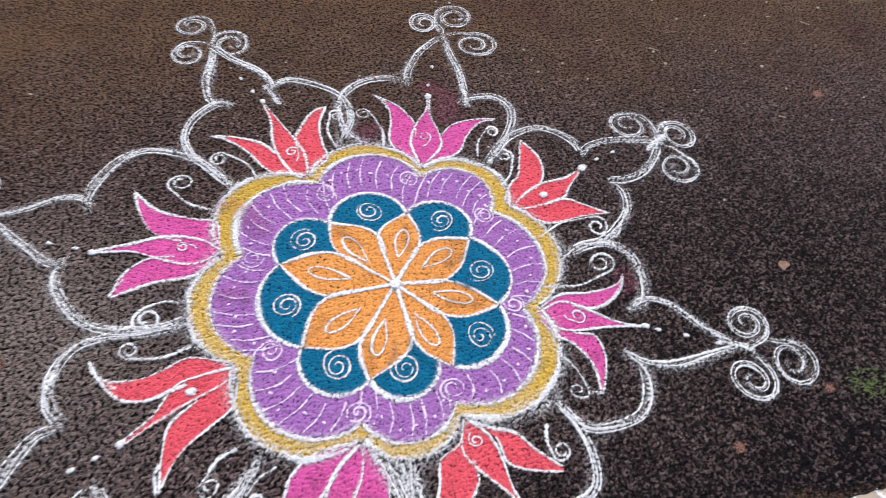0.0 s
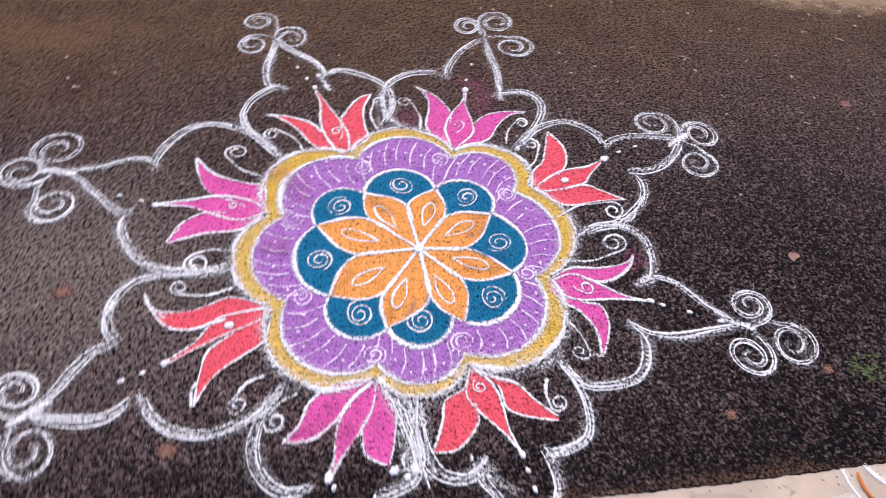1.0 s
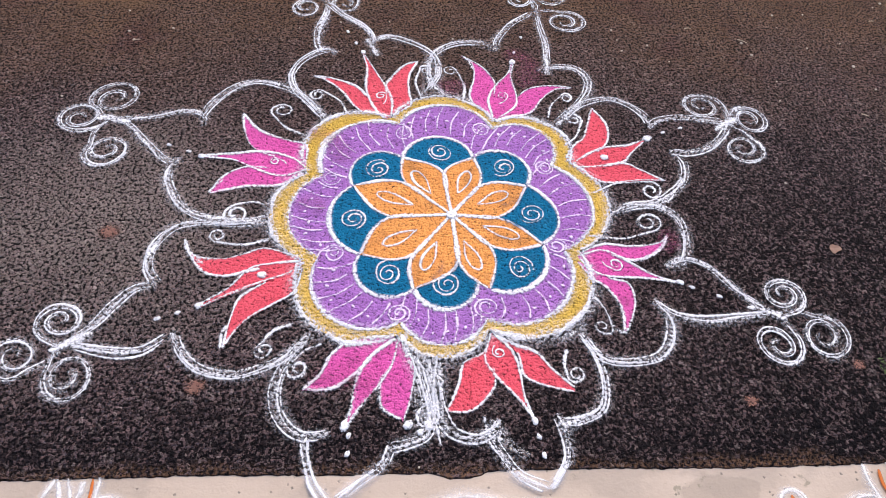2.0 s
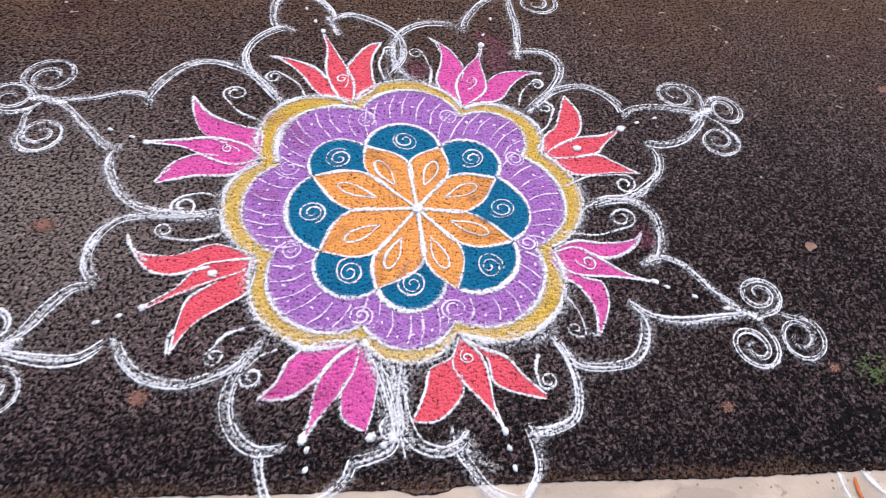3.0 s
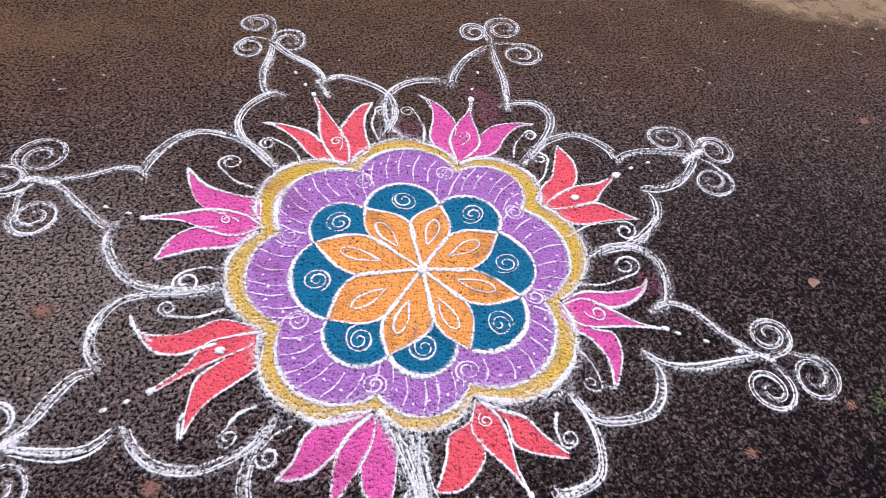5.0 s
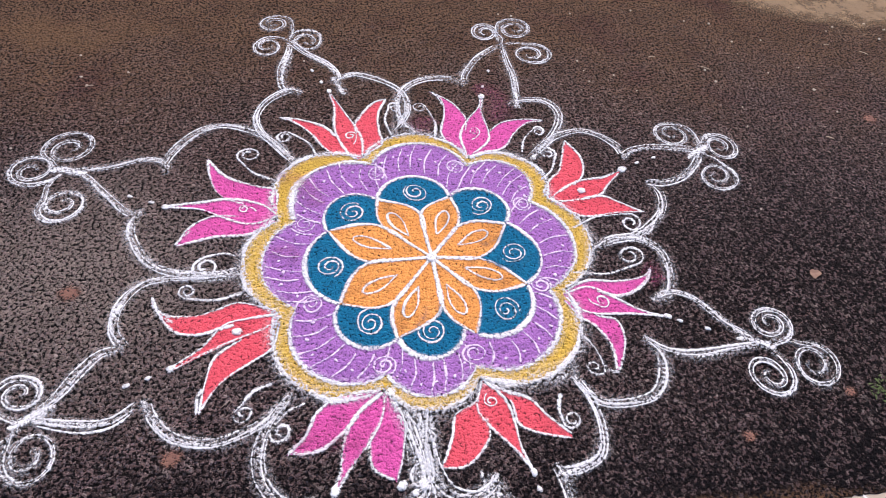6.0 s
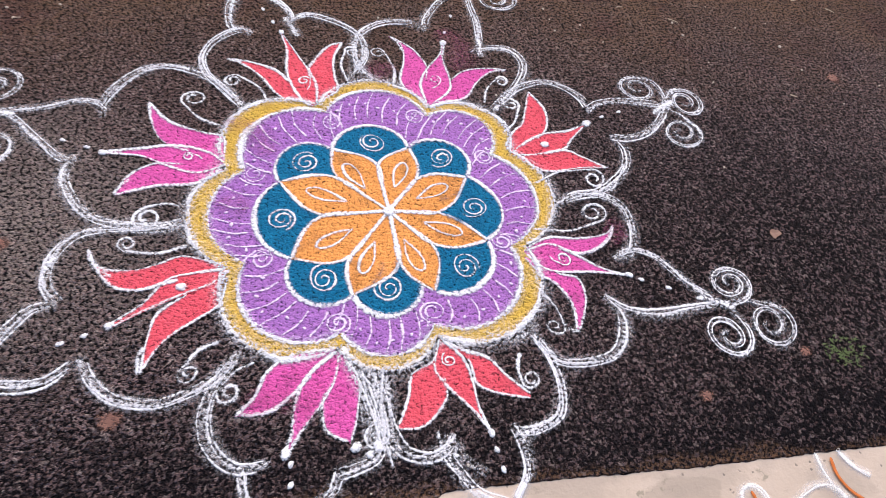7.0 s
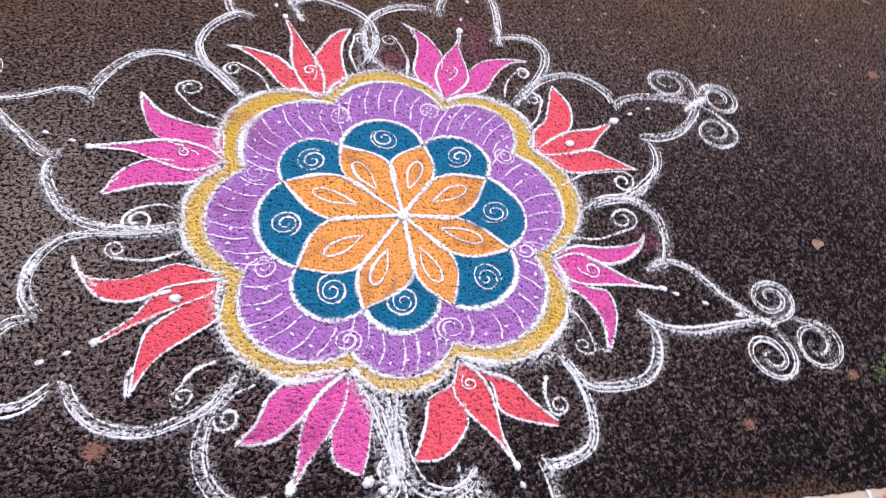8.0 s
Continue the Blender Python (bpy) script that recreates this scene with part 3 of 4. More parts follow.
for i in range(8):
    j = (i + 1) % 8
    # yellow border
    outer = scallop(RIM_CUSPS[i], RIM[i], RIM_CUSPS[j])
    inner = scallop(CUSPS[i], LOBES[i], CUSPS[j])
    band = part("yellow_band", bed(np.vstack([outer, inner[::-1]]), FILL), POWDER["yellow"], medal, "mustard yellow powder border")
    part("outline", ridge(outer, 0.026, 0.0, 0.30), WHITE, band, "white powder line")
    part("dusting", ridge(outer, 0.058 if i in (3, 4, 5, 6) else 0.042, -0.40 if i in (4, 5, 6) else -0.60, 0.2, LINE - 0.0003), WHITE, band, "thin drifted white powder")
    # purple lobe
    foot = FEET.get(i, TIPS[i])
    mound = scallop(foot, BLUE[i], TIPS[j])
    inside = mound if foot is TIPS[i] else np.vstack([polar(*TIPS[i]), mound])
    lobe = part("purple_lobe", bed(np.vstack([inner, inside[::-1]]), FILL), POWDER["purple"], medal, "violet powder lobe with pale strokes")
    part("outline", ridge(inner, 0.021, 0.0, 0.2), WHITE, lobe, "white powder line")
    part("dusting", ridge(inner, 0.030, -0.60, 0.2, LINE - 0.0003), WHITE, lobe, "thin drifted white powder")
    rng = random.Random(40 + i)
    strokes = 7 if LOBES[i][0] > 360 else 6
    for k in range(strokes):
        s = (k + 0.75) / (strokes + 0.45) + rng.uniform(-0.02, 0.02)
        a, b = mound[int(s * (len(mound) - 1))], inner[int(s * (len(inner) - 1))]
        lean = (s - 0.5) * 0.05 + rng.uniform(-0.006, 0.006)
        side = np.array([-(b - a)[1], (b - a)[0]])
        start, stop = a + (b - a) * rng.uniform(0.06, 0.2), a + (b - a) * rng.uniform(0.84, 0.97)
        part("stroke", ridge(spline([start, (start + stop) / 2 + side * (0.06 + lean), stop]), 0.0082, 0.10, 0.1), PALE, lobe, "thin pale stroke")
        if k < strokes - 1:
            s2 = s + 0.5 / strokes
            a2, b2 = mound[int(s2 * (len(mound) - 1))], inner[int(s2 * (len(inner) - 1))]
            q = a2 + (b2 - a2) * rng.uniform(0.48, 0.72)
            part("dot", bead(q[0], q[1], rng.uniform(0.0045, 0.0068), 0.7, rng.uniform(0, 3)), PALE, lobe, "small pale dot")
    swirl_at = polar(*SWIRLS[i])
    swirl_from = polar(*CUSPS[i])
    part("swirl", ridge(spiral(swirl_from, swirl_at, 0.024, 1 if i % 2 else -1, 2.0, 0.15), 0.0085, 0.10, 0.1), PALE, medal, "small pale powder spiral")
    # blue petal
    right, left = star_side(TIPS[i], VALLEYS[i], 0.35), star_side(TIPS[j], VALLEYS[i], 0.35)
    far_r = right[np.argmin(np.linalg.norm(right - polar(*VALLEYS[i]), axis=1)):]
    far_l = left[np.argmin(np.linalg.norm(left - polar(*VALLEYS[i]), axis=1)):]
    if i in FEET:
        far_r = far_r[:np.argmin(np.linalg.norm(far_r - polar(*foot), axis=1)) + 1]
    blue = part("blue_petal", bed(np.vstack([mound, far_l[::-1], far_r[1:]])[:-1], FILL + 0.0001), POWDER["blue"], medal, "deep teal blue powder petal")
    part("outline", ridge(mound, 0.0175, 0.11, 0.1), WHITE, blue, "white powder line")
    eye = polar(*EYES[i])
    part("spiral", ridge(spiral(eye + polar(33, BLUE[i][1] + rng.uniform(0, 360)), eye, 0.030, 1, 2.25, 0.10), 0.0080, 0.05, 0.1), WHITE, blue, "white powder spiral")

for i in range(8):
    prev = (i - 1) % 8
    a, b = star_side(TIPS[i], VALLEYS[i], 0.35), star_side(TIPS[i], VALLEYS[prev], 0.35)
    petal = part("orange_petal", bed(np.vstack([a, b[::-1][1:-1]]), FILL + 0.0002), POWDER["orange"], medal, "bright orange powder petal")
    part("outline", ridge(a, 0.0130, 0.16, 0.1), WHITE, petal, "white powder line")
    part("outline", ridge(b, 0.0130, 0.16, 0.1), WHITE, petal, "white powder line")
    tip = polar(*TIPS[i])
    axis = tip / np.linalg.norm(tip)
    side = np.array([-axis[1], axis[0]])
    reach = np.linalg.norm(tip)
    drop = [axis * reach * 0.36, axis * reach * 0.56 + side * 0.014, axis * reach * 0.70 + side * 0.011, axis * reach * 0.75,
            axis * reach * 0.69 - side * 0.012, axis * reach * 0.55 - side * 0.013, axis * reach * 0.37]
    part("teardrop", ridge(spline(drop), 0.0086, 0.12, 0.1), WHITE, petal, "white powder teardrop line")
# road dust rubbed into the star, and blue powder that strayed over its rims
for i, share, wide in ((2, 0.80, 0.050), (3, 0.72, 0.045), (5, 0.86, 0.040), (1, 0.70, 0.030), (0, 0.78, 0.035), (6, 0.88, 0.030)):
    far, mid = polar(TIPS[i][0] * min(0.97, share + 0.14), TIPS[i][1] + 2), polar(TIPS[i][0] * share, TIPS[i][1] - 3)
    near = polar(TIPS[i][0] * (share - 0.22), TIPS[i][1] - 8)
    part("smudge", ridge(spline([far, mid, near]), wide, -0.50, 0.0, LINE + 0.0006, (0.6, 0.5), 0.3), GRIME, medal, "brown road dust rubbed into the powder")
for i, lean in ((3, 9), (4, -13), (5, 9), (2, -9)):
    part("stray_powder", ridge(spline([polar(TIPS[i][0] * 0.95, TIPS[i][1] + lean * 0.7), polar(TIPS[i][0] * 0.72, TIPS[i][1] + lean * 1.4),
                                       polar(TIPS[i][0] * 0.58, TIPS[i][1] + lean * 1.5)]), 0.026, -0.42, 0.0, LINE + 0.0006, (0.6, 0.5), 0.3),
         BLUEDUST, medal, "stray blue powder")
part("hub", bead(MIDDLE[0], MIDDLE[1], 0.017, 0.95), WHITE, medal, "white powder centre dot")

# ---- lotuses ----


def lotus(colour, axis, centre, left, right, bead_at, eye):
    """A three-petalled lotus at the border, in millimetres along and across its axis."""
    foot = turned(centre[0][-1], axis)
    made = thing("powder_lotus", (foot[0], foot[1], 0), f"{colour} powder lotus with white outlines on asphalt", "floor drawing", "lotuses round the medallion")
    for k, (one, two) in enumerate((left, right, centre)):
        a, b = spline(turned(one, axis)), spline(turned(two, axis))
        ring = np.vstack([a, b[::-1][(0 if np.linalg.norm(a[-1] - b[-1]) > 0.004 else 1):]])
        if np.linalg.norm(ring[0] - ring[-1]) < 0.003:
            ring = ring[:-1]
        petal = part("petal", bed(ring, FILL + 0.0001 * k), POWDER[colour], made, f"{colour} powder petal")
        heart = spline(turned(centre[0], axis))[len(spline(turned(centre[0], axis))) // 2]
        near = [np.linalg.norm(line - heart, axis=1).mean() for line in (a, b)]
        for line, own, other in ((a, near[0], near[1]), (b, near[1], near[0])):
            if k < 2 and own < other:
                line = line[:int(len(line) * 0.72)]
            part("outline", ridge(line, 0.0125, 0.04, 0.15, LINE + 0.0001 * k, (0.9, 0.8)), WHITE, petal, "white powder line")
    (u, v), size = bead_at
    x, y = turned((u, v), axis)
    part("tip_bead", bead(x, y, size * 0.92 / 1000, 0.75, radians(axis)), WHITE, made, "thick white powder dot")
    if eye:
        (u, v), size, solid = eye
        mid = turned((u, v), axis)
        if solid:
            part("inner_dot", bead(mid[0], mid[1], size / 1000, 0.9), WHITE, made, "thick white powder dot")
            return
        stem = turned((u * 0.62 + centre[0][-1][0] * 0.38, v * 0.62 + centre[0][-1][1] * 0.38), axis)
        part("curl", ridge(spiral(stem, mid, size / 1000, 1, 1.35, 0.3), 0.0068, 0.12, 0.1, LINE + 0.0004), WHITE, made, "white powder curl")


def passes(name, path, wide, thin, apart, parent, count=3):
    """A line drawn in passes: a dusting of powder, and thin strands on it that part and meet."""
    dusting = part(name, ridge(path, wide * 1.2, -0.30, 0.30, LINE, (0.7, 0.6)), WHITE, parent)
    COUNT[0] += 1
    rng = np.random.RandomState(COUNT[0])
    way = np.gradient(path, axis=0)
    way /= np.linalg.norm(way, axis=1)[:, None] + 1e-9
    side = np.stack([-way[:, 1], way[:, 0]], 1)
    knots = max(3, len(path) // 20)
    for lane in np.linspace(-1, 1, count):
        knot = apart * (lane + rng.normal(0, 0.42, knots))
        off = np.interp(np.linspace(0, knots - 1, len(path)), np.arange(knots), knot)
        off = np.convolve(np.pad(off, 6, "edge"), np.ones(13) / 13, "valid")
        start, stop = rng.randint(0, max(1, len(path) // 7)), len(path) - rng.randint(0, max(1, len(path) // 7))
        part("strand", ridge((path + side * off[:, None])[start:stop], thin * rng.uniform(0.75, 1.25), rng.uniform(-0.16, 0.16), 0.16,
                             LINE + 0.0004, (0.6, 0.6)), WHITE, dusting)


def flame(axis, arches, sides, curls, vines, dots):
    """The white flourish round a lotus: two arches, a pointed flame with curls, and vines inside."""
    apex = turned(sides[1][-1], axis)
    made = thing("powder_flourish", (apex[0], apex[1], 0), "loose white powder flourish with curls on dark asphalt", "floor drawing", "flourishes round the medallion")
    for line in arches:
        passes("arch", spline(turned(line, axis)), 0.034, 0.0092, 0.0082, made)
    for line in sides:
        passes("flame_side", spline(turned(line, axis)), 0.030, 0.0090, 0.0072, made)
    if curls:
        knot = turned([(sides[1][-1][0] + k, sides[1][-1][1] * (1 - 0.002 * k)) for k in (-55, -18, 14, 34)], axis)
        part("knot", ridge(spline(knot), 0.036, -0.06, 0.25, LINE + 0.0003, (0.45, 0.5)), WHITE, made, "thick white powder where lines cross")
    for lead, mid, size, sense in curls:
        passes("curl", spiral(turned(lead, axis), turned(mid, axis), size / 1000, sense, 1.9, 0.15), 0.020, 0.0076, 0.0034, made, 2)
    for lead, mid, size, sense in vines:
        part("vine", ridge(spiral(turned(lead, axis), turned(mid, axis), size / 1000, sense, 1.5, 0.25), 0.0130, 0.02, 0.2), WHITE, made)
    for u, v in dots:
        x, y = turned((u, v), axis)
        part("dot", bead(x, y, 0.0082, 0.66, radians(axis)), WHITE, made, "white powder dot")


lotus("magenta", 161,
      centre=([(635, 4), (568, -27), (502, -58), (424, -64), (375, -39)],
            [(635, 5), (560, -10), (505, -1), (425, 3), (373, -34)]),
      left=([(560, 107), (490, 62), (413, 31), (369, -22)],
            [(560, 107), (552, 45), (503, -2), (386, -22)]),
      right=([(604, -174), (541, -129), (460, -115), (406, -115), (385, -65)],
            [(601, -168), (567, -105), (510, -59), (379, -47)]),
      bead_at=((633, 3), 12), eye=((456, -37), 12, False))
flame(161,
      arches=([(393, -219), (493, -286), (581, -306), (647, -278), (688, -199), (695, -136), (678, -92)],
              [(397, 133), (445, 161), (532, 177), (599, 164), (659, 112), (680, 73), (671, 27)]),
      sides=([(677, -114), (710, -135), (758, -125), (812, -84), (910, -44)],
              [(671, 27), (706, 43), (787, 1), (854, -38), (910, -44)]),
      curls=[((910, -44), (982, -25), 56, -1), ((910, -44), (936, -120), 62, -1), ((910, -44), (858, 54), 54, 1)],
      vines=[((424, -144), (513, -215), 27, -1), ((418, 100), (472, 145), 31, 1)],
      dots=[(726, -7), (670, -2)])
lotus("red", 108,
      centre=([(648, 6), (569, 20), (492, 45), (401, 47), (362, 30)],
            [(640, 5), (550, -2), (487, -8), (430, -6), (369, 16)]),
      left=([(586, 160), (556, 134), (500, 108), (439, 96), (408, 83)],
            [(586, 160), (563, 120), (517, 72), (467, 53), (387, 40)]),
      right=([(561, -129), (554, -85), (512, -30), (481, -6), (379, 12)],
            [(561, -129), (511, -86), (447, -62), (397, -49), (375, 2)]),
      bead_at=((648, 4), 12), eye=((455, 17), 15, False))
flame(108,
      arches=([(411, 182), (512, 218), (562, 230), (619, 220), (667, 177), (689, 107), (662, 78)],
              [(416, -86), (450, -128), (488, -163), (545, -182), (593, -175), (655, -138), (697, -85), (684, -22)]),
      sides=([(667, 78), (705, 117), (760, 108), (810, 85), (861, 52), (912, 35)],
              [(912, 35), (838, 10), (767, -31), (709, -42), (670, -28)]),
      curls=[((912, 35), (1013, 45), 46, 1), ((912, 35), (907, 100), 44, 1), ((912, 35), (893, -17), 52, -1)],
      vines=[((414, 122), (510, 176), 22, 1), ((416, -86), (518, -138), 19, -1)],
      dots=[(753, 18), (694, 11)])
lotus("magenta", 69,
      centre=([(606, -1), (562, -4), (497, 15), (434, 19), (364, -11)],
            [(604, -5), (547, -16), (473, -50), (427, -54), (369, -25)]),
      left=([(588, 143), (564, 103), (508, 82), (436, 74), (402, 52), (371, 1)],
            [(588, 143), (561, 77), (526, 35), (491, 16), (372, -3)]),
      right=([(564, -188), (553, -135), (521, -78), (466, -52), (399, -42)],
            [(564, -188), (542, -145), (487, -117), (422, -101), (369, -25)]),
      bead_at=((614, -2), 15), eye=((463, -13), 15, False))
flame(69,
      arches=([(403, 128), (429, 167), (462, 197), (526, 218), (588, 209), (641, 167), (663, 105), (645, 54)],
              [(404, -174), (488, -211), (556, -229), (616, -222), (651, -179), (634, -118), (601, -76)]),
      sides=([(644, 57), (702, 66), (782, 51), (847, 12), (879, -13)],
              [(879, -13), (807, -41), (735, -74), (644, -99)]),
      curls=[((879, -13), (925, 47), 44, 1), ((879, -13), (980, -39), 54, -1), ((879, -13), (860, -109), 56, -1)],
      vines=[((397, 83), (510, 152), 19, 1), ((418, -151), (517, -182), 17, -1)],
      dots=[(737, 1), (658, 3)])
lotus("red", 25,
      centre=([(602, 2), (538, 4), (472, 25), (407, 22), (364, 10)],
            [(590, -2), (526, -23), (488, -38), (419, -22), (365, 4)]),
      left=([(537, 164), (483, 110), (449, 80), (408, 66), (362, 33)],
            [(537, 164), (535, 98), (510, 52), (467, 23), (370, 12)]),
      right=([(545, -137), (512, -77), (484, -42), (377, -8)],
            [(551, -140), (494, -111), (412, -80), (388, -53), (368, -4)]),
      bead_at=((602, 2), 17), eye=((456, -5), 13, True))
flame(25,
      arches=([(408, 150), (493, 182), (553, 186), (613, 164), (646, 94), (641, 32)],
              [(355, -167), (414, -167), (468, -187), (526, -181), (589, -160), (628, -115), (633, -65)]),
      sides=([(630, 33), (675, 45), (739, 27), (803, -15), (846, -47)],
              [(626, -61), (668, -90), (727, -100), (794, -81), (846, -47)]),
      curls=[((846, -47), (827, 40), 53, 1), ((846, -47), (907, -63), 51, -1), ((838, -55), (813, -141), 51, -1)],
      vines=[((384, 77), (465, 147), 23, 1), ((352, -91), (493, -151), 27, -1)],
      dots=[(711, -5), (655, 2)])
lotus("magenta", -22,
      centre=([(550, 1), (486, 1), (419, 21), (365, 30), (313, -7)],
            [(550, 1), (476, -13), (391, -39), (351, -34), (319, -13)]),
      left=([(502, 129), (486, 98), (425, 65), (362, 46), (315, 3)],
            [(502, 125), (489, 77), (444, 29), (379, 23), (320, -6)]),
      right=([(456, -164), (459, -89), (436, -43), (391, -43), (320, -21)],
            [(450, -167), (435, -113), (397, -73), (356, -56), (316, -22)]),
      bead_at=((547, 2), 12), eye=((401, 0), 16, False))
flame(-22,
      arches=([(364, 149), (418, 192), (471, 209), (521, 187), (545, 124), (543, 63), (514, 37)],
              [(361, -206), (417, -249), (474, -242), (528, -209), (547, -160), (538, -105), (496, -67)]),
      sides=([(507, 35), (548, 73), (606, 70), (674, 22), (750, -12)],
              [(496, -67), (548, -86), (608, -79), (678, -46), (750, -12)]),
      curls=[((750, -12), (774, 51), 47, 1), ((750, -12), (861, -32), 53, -1), ((750, -12), (771, -86), 50, -1)],
      vines=[((326, 62), (451, 153), 30, 1), ((371, -106), (403, -174), 19, -1)],
      dots=[(575, -2), (635, -5)])
lotus("red", -76,
      centre=([(532, 3), (484, -10), (422, -37), (378, -45), (326, -14)],
            [(532, 3), (481, 3), (440, 11), (382, 15), (327, -9)]),
      left=([(493, 106), (441, 80), (396, 62), (364, 24), (327, -9)],
            [(499, 104), (472, 55), (438, 20), (384, 23), (327, -9)]),
      right=([(467, -155), (421, -117), (378, -90), (365, -44), (332, -18)],
            [(467, -155), (479, -108), (451, -57), (422, -38), (339, -18)]),
      bead_at=((534, 3), 11), eye=((374, -14), 13, False))
flame(-76,
      arches=([(379, 171), (430, 180), (493, 171), (547, 141), (558, 89), (549, 43)],
              [(345, -157), (407, -164), (467, -169), (511, -158), (536, -122), (533, -87), (513, -62)]),
      sides=([(532, 51), (579, 50), (621, 38), (646, 10), (663, -22)],
              [(533, -98), (579, -82), (626, -61), (663, -22)]),
      curls=[],
      vines=[((407, 126), (466, 122), 18, 1)],
      dots=[(566, -2), (602, -6)])
lotus("magenta", -114,
      centre=([(561, -6), (524, -9), (467, -25), (412, -20), (352, 9)],
            [(560, -3), (512, 6), (455, 22), (407, 28), (353, 18)]),
      left=([(511, 90), (501, 48), (455, 22), (407, 26), (356, 18)],
            [(514, 94), (460, 89), (402, 72), (367, 42), (349, 19)]),
      right=([(528, -115), (483, -96), (436, -95), (390, -67), (348, 4)],
            [(528, -115), (504, -62), (461, -34), (415, -19), (353, 11)]),
      bead_at=((563, -5), 15), eye=None)
flame(-114,
      arches=([(358, 30), (422, 89), (481, 132), (520, 147), (551, 120), (575, 87)],
              [(410, -157), (485, -168), (546, -159), (593, -123), (611, -73), (588, -21)]),
      sides=([(568, 96), (606, 93), (655, 65), (706, 35)],
              [(608, -66), (652, -40), (683, -8), (706, 35)]),
      curls=[],
      vines=[((419, -121), (490, -141), 21, 1), ((378, 65), (487, 131), 24, -1)],
      dots=[(578, 10), (611, 23)])
lotus("red", -157,
      centre=([(597, 3), (525, -14), (468, -43), (420, -38), (358, -19)],
            [(599, 8), (524, 2), (458, 1), (397, 2), (357, -9)]),
      left=([(573, 118), (518, 79), (455, 65), (401, 51), (363, 5)],
            [(577, 123), (542, 61), (506, 18), (440, 3), (364, -4)]),
      right=([(578, -175), (565, -127), (513, -96), (466, -88), (418, -83), (360, -30)],
            [(580, -168), (564, -86), (526, -50), (457, -38), (363, -21)]),
      bead_at=((591, 3), 13), eye=((449, -18), 12, True))
flame(-157,
      arches=([(386, -159), (463, -179), (529, -214), (588, -223), (645, -188), (669, -134), (660, -83)],
              [(407, 165), (470, 194), (522, 199), (575, 191), (629, 153), (653, 101), (654, 41)]),
      sides=([(658, -82), (700, -94), (749, -72), (799, -37), (852, -17)],
              [(669, 48), (724, 61), (782, 37), (852, -17)]),
      curls=[((852, -17), (855, -77), 45, -1), ((852, -17), (948, -31), 49, -1), ((852, -17), (861, 56), 51, 1)],
      vines=[((404, -105), (504, -162), 19, -1), ((429, 128), (502, 162), 19, 1)],
      dots=[(636, 3), (677, -1)])

# strokes that overshoot the petals' tips
overshoot = thing("powder_strokes", (0, 0, 0), "short loose strokes of white powder past the petals", "floor drawing")
for line in ([(-0.479, -0.284), (-0.488, -0.315), (-0.488, -0.341)],
             [(-0.536, 0.125), (-0.555, 0.100), (-0.567, 0.080)],
             [(-0.601, -0.057), (-0.579, -0.103), (-0.549, -0.127)],
             [(0.365, -0.319), (0.349, -0.327), (0.334, -0.317)],
             [(-0.342, 0.509), (-0.321, 0.503), (-0.301, 0.493)],
             [(0.080, 0.599), (0.097, 0.572), (0.106, 0.538)]):
    part("stroke", ridge(spline(line), 0.015, -0.02, 0.2, LINE + 0.0003, (0.8, 0.5)), WHITE, overshoot)

# ---- smudged powder by the step, where the lotuses crowd ----


def smear(parent, lines, width, heap):
    for line in lines:
        part("smear", ridge(spline(line), width, heap, 0.0, LINE - 0.0003, (0.6, 0.6), 0.3), WHITE, parent, "thin spilled white powder")


spill = thing("spilled_powder", (-0.03, -0.42, 0), "thin spilled white powder between two lotuses on asphalt", "powder")
smear(spill, [[(-0.092 + 0.017 * k, -0.368), (-0.096 + 0.015 * k, -0.45), (-0.092 + 0.013 * k, -0.545 + 0.012 * (k % 3))] for k in range(4)], 0.030, -0.36)
smear(spill, [[(-0.088, -0.37), (-0.082, -0.45), (-0.060, -0.52), (-0.052, -0.56)], [(-0.048, -0.37), (-0.060, -0.44), (-0.062, -0.50), (-0.085, -0.545)],
              [(-0.066, -0.38), (-0.072, -0.46), (-0.068, -0.53)]], 0.011, -0.02)
smear(spill, [[(0.16, -0.32), (0.22, -0.335), (0.27, -0.30)],
              [(0.05, -0.51), (0.07, -0.55), (0.11, -0.59)]], 0.045, -0.40)

smear(spill, [[(-0.020, -0.546), (0.034, -0.537), (0.067, -0.513)], [(0.035, -0.503), (0.036, -0.541), (0.067, -0.553)]], 0.013, -0.04)
for x, y, size in ((-0.113, -0.516, 0.013), (-0.074, -0.518, 0.014), (-0.091, -0.531, 0.009)):
    part("pinch", bead(x, y, size, 0.8, 20 * x), WHITE, spill, "rough pinch of white powder")

blown = thing("blown_powder", (0, 0, 0), "faint pink powder blown over asphalt round the petals", "powder")
for line in ([(0.218, 0.627), (0.265, 0.553), (0.236, 0.458)],
             [(-0.338, 0.294), (-0.281, 0.254), (-0.245, 0.177)],
             [(-0.353, 0.061), (-0.294, 0.026)],
             [(-0.304, -0.437), (-0.262, -0.415), (-0.175, -0.436)],
             [(0.061, 0.491), (0.011, 0.433)],
             [(0.492, -0.071), (0.538, -0.105)]):
    part("smear", ridge(spline(line), 0.085, -0.72, 0.0, LINE - 0.0005, (0.6, 0.6), 0.3), PINKDUST, blown, "faint pink powder")

# ---- old painted patterns on the concrete ----


